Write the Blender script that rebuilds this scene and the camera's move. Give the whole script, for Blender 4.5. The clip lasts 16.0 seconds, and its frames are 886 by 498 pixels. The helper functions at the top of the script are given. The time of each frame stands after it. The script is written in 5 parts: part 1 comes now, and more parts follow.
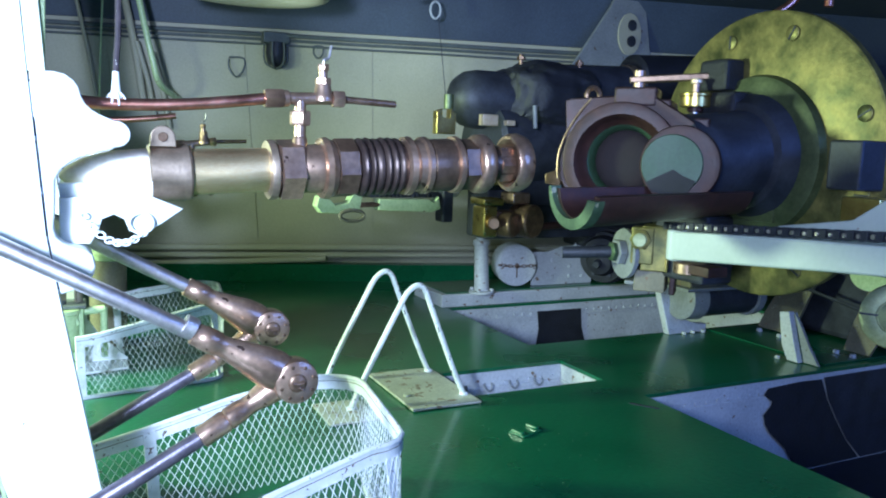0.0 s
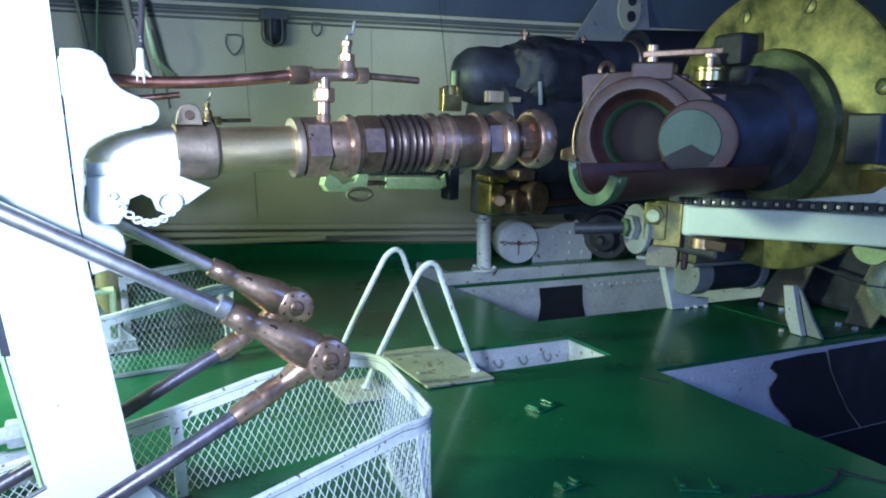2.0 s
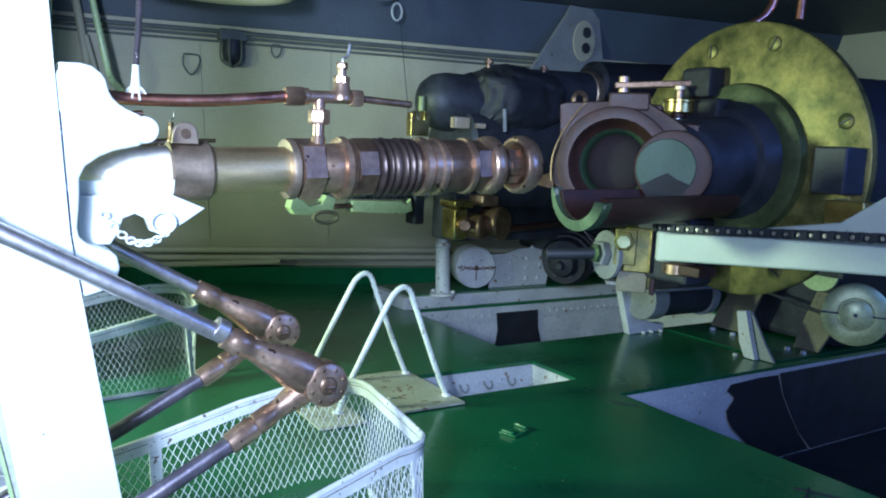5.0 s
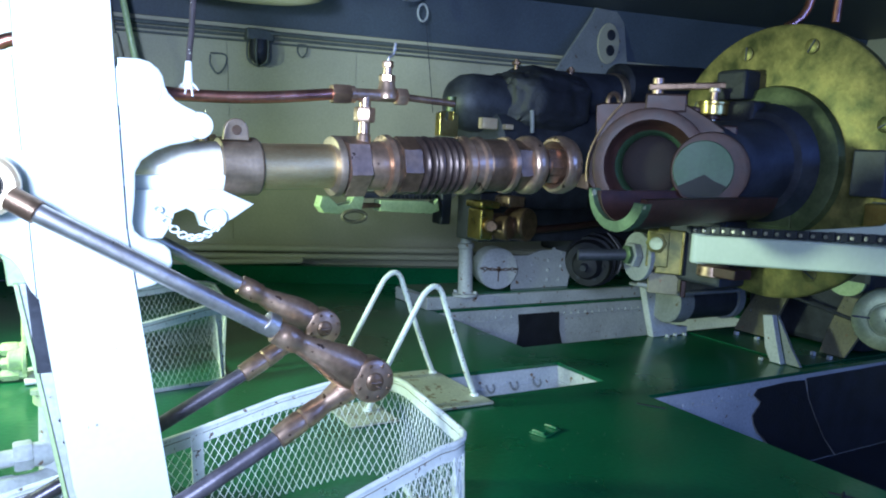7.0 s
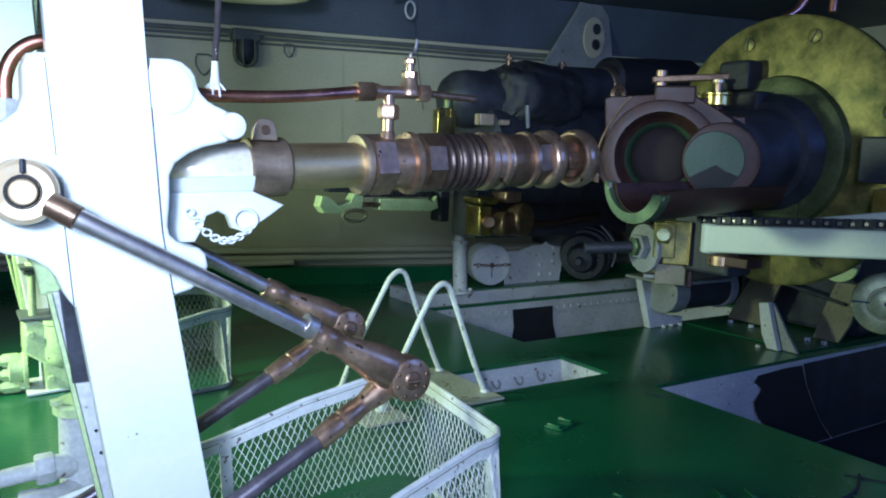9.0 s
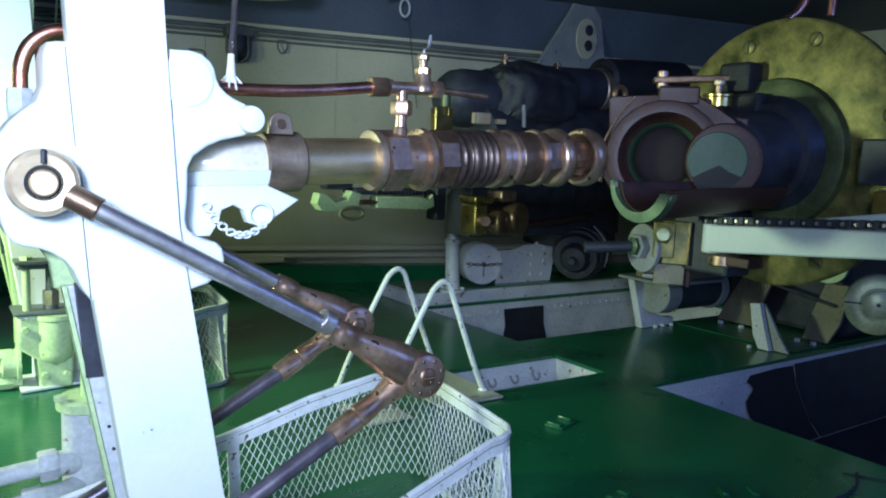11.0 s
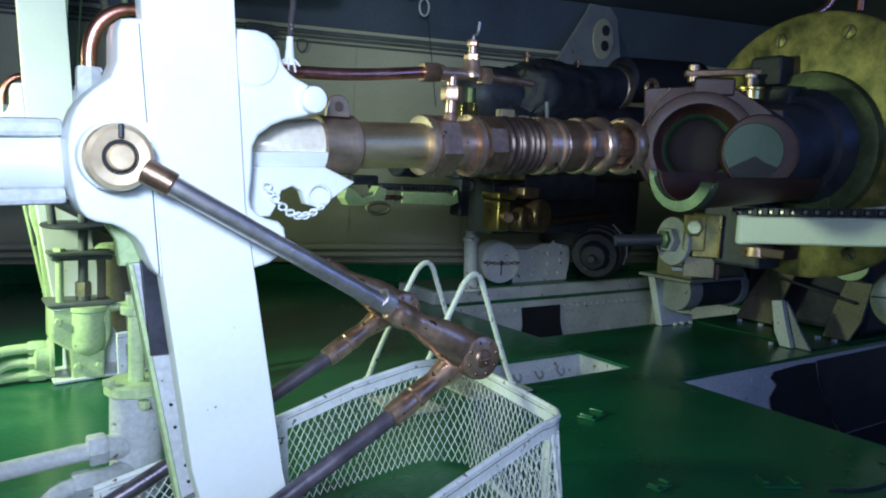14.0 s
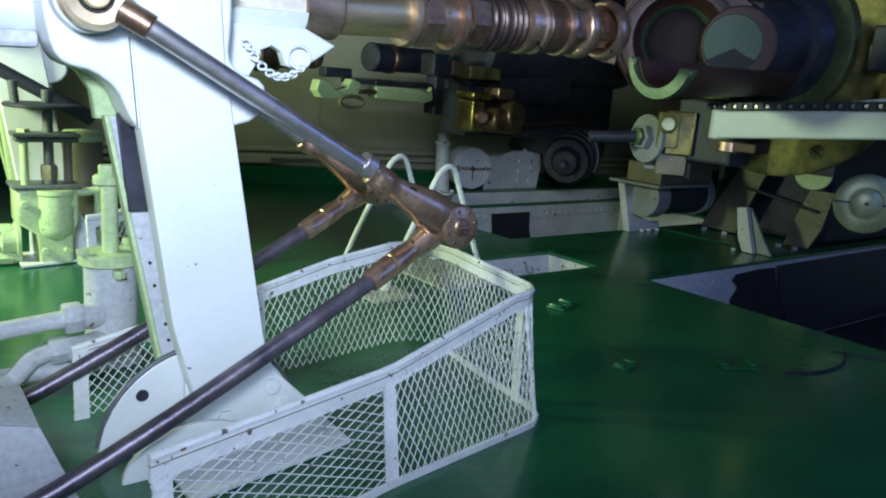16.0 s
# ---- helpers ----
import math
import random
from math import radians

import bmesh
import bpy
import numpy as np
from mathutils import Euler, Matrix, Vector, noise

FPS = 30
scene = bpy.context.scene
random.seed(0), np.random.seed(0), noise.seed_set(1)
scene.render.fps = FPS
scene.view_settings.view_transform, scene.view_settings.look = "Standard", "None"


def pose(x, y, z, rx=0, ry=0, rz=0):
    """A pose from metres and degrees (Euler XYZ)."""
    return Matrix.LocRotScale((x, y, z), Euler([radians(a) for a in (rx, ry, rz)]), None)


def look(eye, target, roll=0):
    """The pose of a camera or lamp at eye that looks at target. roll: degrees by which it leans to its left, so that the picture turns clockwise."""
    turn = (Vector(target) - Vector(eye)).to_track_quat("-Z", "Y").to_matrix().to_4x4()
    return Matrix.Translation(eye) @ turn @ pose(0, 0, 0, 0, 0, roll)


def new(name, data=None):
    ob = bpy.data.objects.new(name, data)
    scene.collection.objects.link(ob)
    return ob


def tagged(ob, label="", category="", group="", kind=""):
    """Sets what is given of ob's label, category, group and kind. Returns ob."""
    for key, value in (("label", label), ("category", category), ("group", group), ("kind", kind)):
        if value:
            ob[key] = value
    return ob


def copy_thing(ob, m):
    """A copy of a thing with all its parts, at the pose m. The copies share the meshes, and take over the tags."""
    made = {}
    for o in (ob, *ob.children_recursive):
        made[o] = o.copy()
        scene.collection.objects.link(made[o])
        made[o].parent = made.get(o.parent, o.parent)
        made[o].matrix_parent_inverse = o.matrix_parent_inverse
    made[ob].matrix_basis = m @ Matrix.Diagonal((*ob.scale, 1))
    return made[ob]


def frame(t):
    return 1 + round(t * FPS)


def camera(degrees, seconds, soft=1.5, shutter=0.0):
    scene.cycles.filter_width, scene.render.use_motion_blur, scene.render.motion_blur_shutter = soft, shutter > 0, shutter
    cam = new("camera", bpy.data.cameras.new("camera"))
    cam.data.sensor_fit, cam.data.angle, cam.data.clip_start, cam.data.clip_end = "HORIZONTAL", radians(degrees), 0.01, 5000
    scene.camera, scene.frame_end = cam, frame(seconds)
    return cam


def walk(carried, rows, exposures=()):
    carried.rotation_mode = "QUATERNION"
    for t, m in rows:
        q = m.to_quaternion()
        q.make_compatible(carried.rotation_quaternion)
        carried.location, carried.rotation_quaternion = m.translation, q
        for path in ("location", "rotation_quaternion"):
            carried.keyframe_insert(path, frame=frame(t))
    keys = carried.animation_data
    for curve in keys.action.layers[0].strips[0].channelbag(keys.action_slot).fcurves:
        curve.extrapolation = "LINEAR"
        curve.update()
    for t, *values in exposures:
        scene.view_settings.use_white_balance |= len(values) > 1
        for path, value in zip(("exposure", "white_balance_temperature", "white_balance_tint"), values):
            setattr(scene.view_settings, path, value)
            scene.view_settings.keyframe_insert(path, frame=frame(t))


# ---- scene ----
cam = camera(60.5, 16.0, soft=2.0)
METRES, EYE, TILT, LEAN, TURN = 0.68, 0.84, -7.5, -2.0, 0.0
ROWS = [
    (0.0, 0.0, 0.0, 0.0, -0.0, -0.0, -0.0),
    (0.5, -0.0223, -0.0001, 0.0007, 2.15, -0.06, 1.16),
    (1.0, -0.0366, 0.0028, -0.001, 2.39, -0.27, 2.09),
    (1.5, -0.0822, 0.0034, -0.0021, 0.37, -0.91, 0.97),
    (2.0, -0.1195, 0.0047, -0.0044, -0.96, -1.62, 0.59),
    (2.5, -0.1475, 0.0063, -0.0045, -2.05, -1.56, 1.19),
    (3.0, -0.1616, 0.0037, -0.0037, -3.05, -0.72, 1.46),
    (5.5, -0.3288, 0.0151, -0.011, -5.84, 0.25, -0.05),
    (6.0, -0.3638, 0.0154, -0.0148, -5.9, 0.06, 0.03),
    (6.5, -0.3846, 0.0136, -0.0162, -5.87, 0.13, 0.28),
    (7.0, -0.388, 0.0127, -0.0195, -4.85, 0.39, -0.6),
    (7.5, -0.4202, 0.0251, -0.0189, -4.71, 0.73, 0.53),
    (8.0, -0.4762, 0.0311, -0.019, -4.81, 0.59, 1.03),
    (8.5, -0.5209, 0.0357, -0.0197, -5.83, 0.29, 1.12),
    (11.0, -0.6428, 0.0559, -0.031, -8.3, 0.21, 0.51),
    (11.5, -0.685, 0.0609, -0.0236, -7.51, 0.73, 2.13),
    (12.0, -0.7203, 0.0619, -0.0245, -10.6, 0.22, 2.56),
    (12.5, -0.7537, 0.0677, -0.0286, -11.88, 0.03, 2.08),
    (13.0, -0.7734, 0.0672, -0.0347, -11.77, 0.31, 1.08),
    (13.5, -0.7833, 0.0756, -0.0634, -9.69, 0.84, 0.8),
    (14.0, -0.792, 0.0652, -0.0953, -8.3, 0.69, 0.41),
    (14.5, -0.7991, 0.0652, -0.1239, -8.5, 0.11, 0.57),
    (15.0, -0.8109, 0.0633, -0.1652, -9.24, -1.6, -0.16),
    (15.5, -0.8233, 0.0606, -0.2104, -10.16, -3.89, -0.94),
    (16.0, -0.8298, 0.0593, -0.2363, -10.79, -5.21, -0.87),
]
walk(cam, [(t, pose(0, 0, EYE, TILT, LEAN, TURN) @ pose(METRES * x, METRES * y, METRES * z, 90 + pitch, roll, yaw)) for t, x, y, z, yaw, pitch, roll in ROWS],
     exposures=[(t, e, k, 30) for t, e, k in ((0.0, 0.88, 5150), (1.2, 0.66, 5150), (3.0, 0.58, 5150), (5.5, 0.52, 5150), (7.0, 0.46, 5150), (8.5, -0.05, 5250), (11.0, -0.08, 5300), (12.0, -0.25, 5350), (14.0, -0.35, 5450), (16.0, -0.3, 5650))])

# ---- light ----
world = bpy.data.worlds.new("world")
scene.world = world
world.use_nodes = True
world.node_tree.nodes["Background"].inputs["Color"].default_value = (0.45, 0.6, 0.9, 1)
world.node_tree.nodes["Background"].inputs["Strength"].default_value = 0.04


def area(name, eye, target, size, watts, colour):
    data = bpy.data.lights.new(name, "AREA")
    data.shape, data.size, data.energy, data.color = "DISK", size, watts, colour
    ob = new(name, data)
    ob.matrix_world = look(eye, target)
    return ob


def spot(name, eye, target, cone, radius, watts, colour):
    """A spot light, which throws its light in a soft cone."""
    data = bpy.data.lights.new(name, "SPOT")
    data.spot_size, data.spot_blend, data.shadow_soft_size, data.energy, data.color = radians(cone), 1.0, radius, watts, colour
    ob = new(name, data)
    ob.matrix_world = look(eye, target)
    return ob


# No lamp is in view: these are added to match how things are lit.
area("front_light", (-0.50, -0.62, 0.98), (0.40, 2.0, 0.58), 0.45, 21.5, (0.72, 0.88, 1.0))
spot("strut_spot", (-0.70, -0.55, 1.12), (-0.70, 1.25, 0.93), 66, 0.14, 235, (0.80, 0.97, 0.97))
spot("port_spot", (-2.25, 1.9, 0.95), (-1.10, 2.45, 0.50), 112, 0.15, 225, (0.78, 1.0, 0.46))
# Blue fill light added to lift the darks on the right, for the haze there.
area("blue_fill", (2.2, 0.2, 1.70), (1.9, 2.0, 1.0), 1.6, 29.0, (0.20, 0.40, 1.0))

# ---- materials ----


def surface(name, colour, second, rough=0.5, metal=0.0, scale=6.0, bump=0.1, fine=90.0, chip=None, chips=0.0, coat=0.0, stretch=(1, 1, 1), speck=34.0, grainy=0.35):
    """Paint or metal: blotches at two scales, uneven gloss, fine relief, and chips of another colour."""
    m = bpy.data.materials.new(name)
    m.use_nodes = True
    nt = m.node_tree
    n, link = nt.nodes, nt.links.new
    bsdf = n["Principled BSDF"]
    coord, mapping = n.new("ShaderNodeTexCoord"), n.new("ShaderNodeMapping")
    link(coord.outputs["Object"], mapping.inputs["Vector"])
    mapping.inputs["Scale"].default_value = stretch
    broad, grain = n.new("ShaderNodeTexNoise"), n.new("ShaderNodeTexNoise")
    for node, s, d in ((broad, scale, 5), (grain, fine, 3)):
        node.inputs["Scale"].default_value, node.inputs["Detail"].default_value = s, d
        link(mapping.outputs["Vector"], node.inputs["Vector"])
    ramp = n.new("ShaderNodeValToRGB")
    ramp.color_ramp.elements[0].position, ramp.color_ramp.elements[1].position = 0.32, 0.68
    ramp.color_ramp.elements[0].color, ramp.color_ramp.elements[1].color = (*second, 1), (*colour, 1)
    link(broad.outputs["Fac"], ramp.inputs["Fac"])
    out = ramp.outputs["Color"]
    mix = n.new("ShaderNodeMix")
    mix.data_type, mix.blend_type = "RGBA", "OVERLAY"
    mix.inputs["Factor"].default_value = grainy
    link(out, mix.inputs["A"]), link(grain.outputs["Fac"], mix.inputs["B"])
    out = mix.outputs["Result"]
    if chip:
        spots, cut, over = n.new("ShaderNodeTexNoise"), n.new("ShaderNodeMath"), n.new("ShaderNodeMix")
        spots.inputs["Scale"].default_value, spots.inputs["Detail"].default_value = speck, 6
        link(mapping.outputs["Vector"], spots.inputs["Vector"])
        cut.operation, cut.inputs[1].default_value = "GREATER_THAN", 1 - chips
        over.data_type = "RGBA"
        link(spots.outputs["Fac"], cut.inputs[0]), link(cut.outputs["Value"], over.inputs["Factor"])
        link(out, over.inputs["A"])
        over.inputs["B"].default_value = (*chip, 1)
        out = over.outputs["Result"]
    link(out, bsdf.inputs["Base Color"])
    gloss = n.new("ShaderNodeMapRange")
    gloss.inputs["To Min"].default_value, gloss.inputs["To Max"].default_value = max(0.03, rough - 0.13), min(1, rough + 0.13)
    link(broad.outputs["Fac"], gloss.inputs["Value"]), link(gloss.outputs["Result"], bsdf.inputs["Roughness"])
    bsdf.inputs["Metallic"].default_value, bsdf.inputs["Coat Weight"].default_value = metal, coat
    bsdf.inputs["Coat Roughness"].default_value = 0.12
    relief = n.new("ShaderNodeBump")
    relief.inputs["Strength"].default_value, relief.inputs["Distance"].default_value = bump, 0.004
    link(grain.outputs["Fac"], relief.inputs["Height"]), link(relief.outputs["Normal"], bsdf.inputs["Normal"])
    return m


WHITE = surface("white_paint", (0.81, 0.84, 0.80), (0.71, 0.75, 0.70), 0.42, scale=4, bump=0.10, grainy=0.15, chip=(0.22, 0.19, 0.15), chips=0.27, coat=0.2)
CAGE = surface("chipped_white_paint", (0.80, 0.82, 0.79), (0.66, 0.69, 0.66), 0.5, scale=22, bump=0.3, chip=(0.16, 0.12, 0.09), chips=0.345, speck=70.0)
PLATE = surface("grey_white_paint", (0.58, 0.60, 0.60), (0.44, 0.46, 0.47), 0.5, scale=5, bump=0.15, chip=(0.2, 0.13, 0.08), chips=0.33)
WALL = surface("bulkhead_paint", (0.445, 0.425, 0.30), (0.36, 0.345, 0.25), 0.55, scale=2.2, bump=0.10, grainy=0.15, chip=(0.25, 0.2, 0.15), chips=0.24)
CEILING = surface("deckhead_paint", (0.060, 0.078, 0.108), (0.043, 0.056, 0.078), 0.55, scale=2.5, bump=0.12)
PALE = surface("pale_green_paint", (0.50, 0.63, 0.32), (0.40, 0.52, 0.26), 0.45, scale=9, bump=0.15, chip=(0.2, 0.16, 0.1), chips=0.3, coat=0.2)
FLOOR = surface("green_deck_paint", (0.012, 0.135, 0.05), (0.008, 0.095, 0.036), 0.3, scale=2.6, bump=0.22, fine=60, chip=(0.03, 0.2, 0.09), chips=0.28, coat=0.35)
BRONZE = surface("bronze", (0.60, 0.41, 0.28), (0.32, 0.205, 0.14), 0.34, 0.85, scale=16, bump=0.12, chip=(0.1, 0.06, 0.04), chips=0.34)
BREECH = surface("reddish_brown_bronze", (0.056, 0.023, 0.016), (0.026, 0.012, 0.009), 0.50, 0.2, scale=20, bump=0.16)
DULL = surface("dull_bronze", (0.29, 0.19, 0.12), (0.15, 0.095, 0.062), 0.40, 0.8, scale=24, bump=0.18)
BRASS = surface("brass", (0.80, 0.62, 0.20), (0.58, 0.45, 0.14), 0.30, 1.0, scale=14, bump=0.1)
TARNISH = surface("tarnished_brass", (0.31, 0.265, 0.085), (0.09, 0.095, 0.035), 0.48, 0.7, scale=17, bump=0.12)
GUNMETAL = surface("polished_gunmetal", (0.84, 0.68, 0.38), (0.66, 0.52, 0.28), 0.47, 1.0, scale=8, bump=0.05, stretch=(1, 5, 5))
COLLAR = surface("polished_bronze", (0.90, 0.73, 0.47), (0.74, 0.57, 0.36), 0.40, 0.6, scale=20, bump=0.06)
COPPER = surface("copper", (0.84, 0.40, 0.29), (0.60, 0.25, 0.17), 0.32, 1.0, scale=18, bump=0.08)
STEEL = surface("bright_steel", (0.70, 0.665, 0.64), (0.46, 0.42, 0.41), 0.42, 0.95, scale=10, bump=0.08, chip=(0.16, 0.13, 0.13), chips=0.28)
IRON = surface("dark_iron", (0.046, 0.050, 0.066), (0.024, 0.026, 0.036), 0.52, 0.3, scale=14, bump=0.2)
DARKROD = surface("worn_dark_rod", (0.17, 0.15, 0.175), (0.08, 0.07, 0.09), 0.38, 0.6, scale=18, bump=0.15, chip=(0.3, 0.28, 0.3), chips=0.3)
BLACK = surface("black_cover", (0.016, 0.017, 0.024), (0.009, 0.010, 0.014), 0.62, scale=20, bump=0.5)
PATINA = surface("green_patina", (0.135, 0.16, 0.07), (0.07, 0.09, 0.04), 0.42, 0.5, scale=14, bump=0.15)
LIP = surface("worn_green_bronze", (0.10, 0.155, 0.08), (0.05, 0.085, 0.045), 0.4, 0.4, scale=16, bump=0.15, chip=(0.35, 0.36, 0.22), chips=0.33)
BAND = surface("brown_band", (0.40, 0.31, 0.22), (0.25, 0.19, 0.13), 0.42, 0.75, scale=22, bump=0.14)
# Black for open joints and for the wedge reflection put on the breech plate.
SHADE = surface("wedge_and_joint_black", (0.010, 0.011, 0.010), (0.006, 0.006, 0.006), 0.7, scale=20, bump=0.1)
ROLLER = surface("pale_green_brass", (0.44, 0.48, 0.27), (0.30, 0.34, 0.18), 0.4, 0.5, scale=13, bump=0.12)
BELLOWS = surface("dark_bronze_bellows", (0.12, 0.085, 0.068), (0.055, 0.038, 0.034), 0.38, 0.65, scale=20, bump=0.2)
PALEGREY = surface("pale_green_grey_paint", (0.56, 0.62, 0.55), (0.48, 0.54, 0.48), 0.42, scale=6, bump=0.04, grainy=0.08, chip=(0.3, 0.18, 0.12), chips=0.26)
# Darker grey in place of PLATE: the shade on these parts is in the paint.
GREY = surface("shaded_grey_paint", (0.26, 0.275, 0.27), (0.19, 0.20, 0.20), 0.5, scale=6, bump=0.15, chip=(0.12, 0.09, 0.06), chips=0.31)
PLUM = surface("polished_dark_bronze", (0.020, 0.011, 0.011), (0.012, 0.008, 0.008), 0.84, 0.0, scale=9, bump=0.06)
RAIL = surface("chipped_rail_paint", (0.72, 0.76, 0.68), (0.58, 0.62, 0.54), 0.5, scale=18, bump=0.25, chip=(0.10, 0.085, 0.07), chips=0.36, speck=64.0)
# Green of the deck's reflection in plate and bore, put into the base colour.
PLUG = surface("dark_green_plate", (0.032, 0.068, 0.032), (0.022, 0.048, 0.023), 0.5, 0.2, scale=9, bump=0.1)
CORD = surface("cord", (0.55, 0.52, 0.46), (0.35, 0.32, 0.28), 0.8, scale=60, bump=0.5)
TAN = surface("tan_paint", (0.21, 0.19, 0.12), (0.15, 0.135, 0.085), 0.5, scale=9, bump=0.15, chip=(0.2, 0.12, 0.07), chips=0.32)
CREAM = surface("cream_paint", (0.74, 0.70, 0.58), (0.62, 0.56, 0.44), 0.3, scale=9, bump=0.06, coat=0.4)
ROPE = surface("dark_tarred_rope", (0.05, 0.038, 0.042), (0.025, 0.02, 0.022), 0.8, scale=60, bump=0.6, chip=(0.6, 0.58, 0.52), chips=0.36, speck=80.0)
DIM = surface("dark_grey_paint", (0.115, 0.13, 0.125), (0.08, 0.09, 0.09), 0.5, scale=8, bump=0.15)
LID = surface("worn_hatch_paint", (0.48, 0.49, 0.38), (0.34, 0.35, 0.27), 0.5, scale=8, bump=0.25, chip=(0.22, 0.17, 0.11), chips=0.38)

# ---- shapes ----
# Everything is laid out along the gun: u runs with its axis, v across, w up from the deck.
G = pose(-0.54, 1.52, 0, 0, 0, 26)
AX = pose(0, -0.03, 0.776, 0, -2.7, 0)
BASE = {}


def thing(name, base, label, category, group=""):
    ob = tagged(new(name), label, category, group)
    ob.empty_display_size = 0.05
    ob.matrix_world = G @ Matrix.Translation(base)
    BASE[ob.name] = Vector(base)
    return ob


def finish(bm, origin, mat, sharp=38):
    bmesh.ops.remove_doubles(bm, verts=bm.verts, dist=1e-5)
    bmesh.ops.recalc_face_normals(bm, faces=bm.faces)
    bm.transform(Matrix.Translation(-origin))
    for f in bm.faces:
        f.smooth, f.material_index = f.material_index == 0, 0
    for e in bm.edges:
        e.smooth = len(e.link_faces) == 2 and e.calc_face_angle(0) < radians(sharp)
    me = bpy.data.meshes.new("mesh")
    bm.to_mesh(me)
    bm.free()
    me.materials.append(mat)
    return me


def part(name, bm, mat, parent, label="", kind=""):
    """One mesh object under a thing or a part; its places are those of the plan."""
    ob = new(name, finish(bm, BASE[parent.name], mat))
    ob.parent = parent
    BASE[ob.name] = BASE[parent.name]
    return tagged(ob, label, kind=kind)


def single(name, bm, mat, base, label, category, group="", kind=""):
    ob = tagged(new(name, finish(bm, Vector(base), mat)), label, category, group, kind)
    ob.matrix_world = G @ Matrix.Translation(base)
    BASE[ob.name] = Vector(base)
    return ob


def box(bm, lo, hi, bevel=0.003, m=None):
    lo, hi = Vector(lo), Vector(hi)
    r = bmesh.ops.create_cube(bm, size=1, matrix=Matrix.Translation((lo + hi) / 2) @ Matrix.Diagonal((*(hi - lo), 1)))
    vs = r["verts"]
    if bevel:
        es = list({e for v in vs for e in v.link_edges})
        rim = set(bmesh.ops.bevel(bm, geom=es, offset=bevel, segments=2, profile=0.5, affect="EDGES")["faces"])
        vs = list({v for f in rim for v in f.verts} | {v for v in vs if v.is_valid})
        for f in {f for v in vs for f in v.link_faces} - rim:
            f.material_index = 1
    if m:
        bmesh.ops.transform(bm, matrix=m, verts=[v for v in vs if v.is_valid])
    return bm


def prism(bm, poly, lo, hi, bevel=0.004, axis="v"):
    """A plate with the outline poly, thick from lo to hi across v (outline in u, w), or up w (outline in u, v)."""
    def at(p, d):
        return (p[0], d, p[1]) if axis == "v" else (p[0], p[1], d) if axis == "w" else (d, p[0], p[1])
    a, b = [bm.verts.new(at(p, lo)) for p in poly], [bm.verts.new(at(p, hi)) for p in poly]
    k = len(poly)
    faces = [bm.faces.new(a), bm.faces.new(b[::-1])] + [bm.faces.new((a[i], a[(i + 1) % k], b[(i + 1) % k], b[i])) for i in range(k)]
    bmesh.ops.recalc_face_normals(bm, faces=faces)
    if bevel:
        es = list({e for f in faces[:2] for e in f.edges})
        for f in faces[:2]:
            f.material_index = 1
        for f in bmesh.ops.bevel(bm, geom=es, offset=bevel, segments=3, profile=0.5, affect="EDGES")["faces"]:
            f.material_index = 0
    else:
        for f in faces:
            f.material_index = 1
    return bm


def eased(poly):
    """The outline with its corners cut, as a casting has them."""
    out = []
    for p, q in zip(poly, poly[1:] + poly[:1]):
        out += [(p[0] * 0.78 + q[0] * 0.22, p[1] * 0.78 + q[1] * 0.22), (p[0] * 0.22 + q[0] * 0.78, p[1] * 0.22 + q[1] * 0.78)]
    return out


def lathe(bm, profile, m, seg=40, turn=0.0):
    """A turned body along m's x axis, from rows of (place, radius)."""
    rings = []
    for a, r in profile:
        if r < 1e-5:
            rings.append([bm.verts.new(m @ Vector((a, 0, 0)))])
        else:
            rings.append([bm.verts.new(m @ Vector((a, r * math.cos(turn + 2 * math.pi * i / seg), r * math.sin(turn + 2 * math.pi * i / seg)))) for i in range(seg)])
    for p, q in zip(rings, rings[1:]):
        for i in range(seg):
            j = (i + 1) % seg
            if len(p) == 1 and len(q) == 1:
                continue
            if len(p) == 1:
                bm.faces.new((p[0], q[i], q[j]))
            elif len(q) == 1:
                bm.faces.new((p[i], q[0], p[j]))
            else:
                bm.faces.new((p[i], q[i], q[j], p[j]))
    for ring in (rings[0], rings[-1]):
        if len(ring) > 1:
            bm.faces.new(ring)
    return bm


def along(p, q):
    p, q = Vector(p), Vector(q)
    return Matrix.Translation(p) @ (q - p).to_track_quat("X", "Z").to_matrix().to_4x4(), (q - p).length


def rod(bm, p, q, r, r2=None, seg=20, bevel=0.0015):
    m, d = along(p, q)
    r2 = r if r2 is None else r2
    return lathe(bm, [(0, r - bevel), (bevel, r), (d - bevel, r2), (d, r2 - bevel)], m, seg)


def hexagon(bm, p, q, r, turn=0.0):
    m, d = along(p, q)
    return lathe(bm, [(0, r * 0.9), (d * 0.12, r), (d * 0.88, r), (d, r * 0.9)], m, 6, turn)


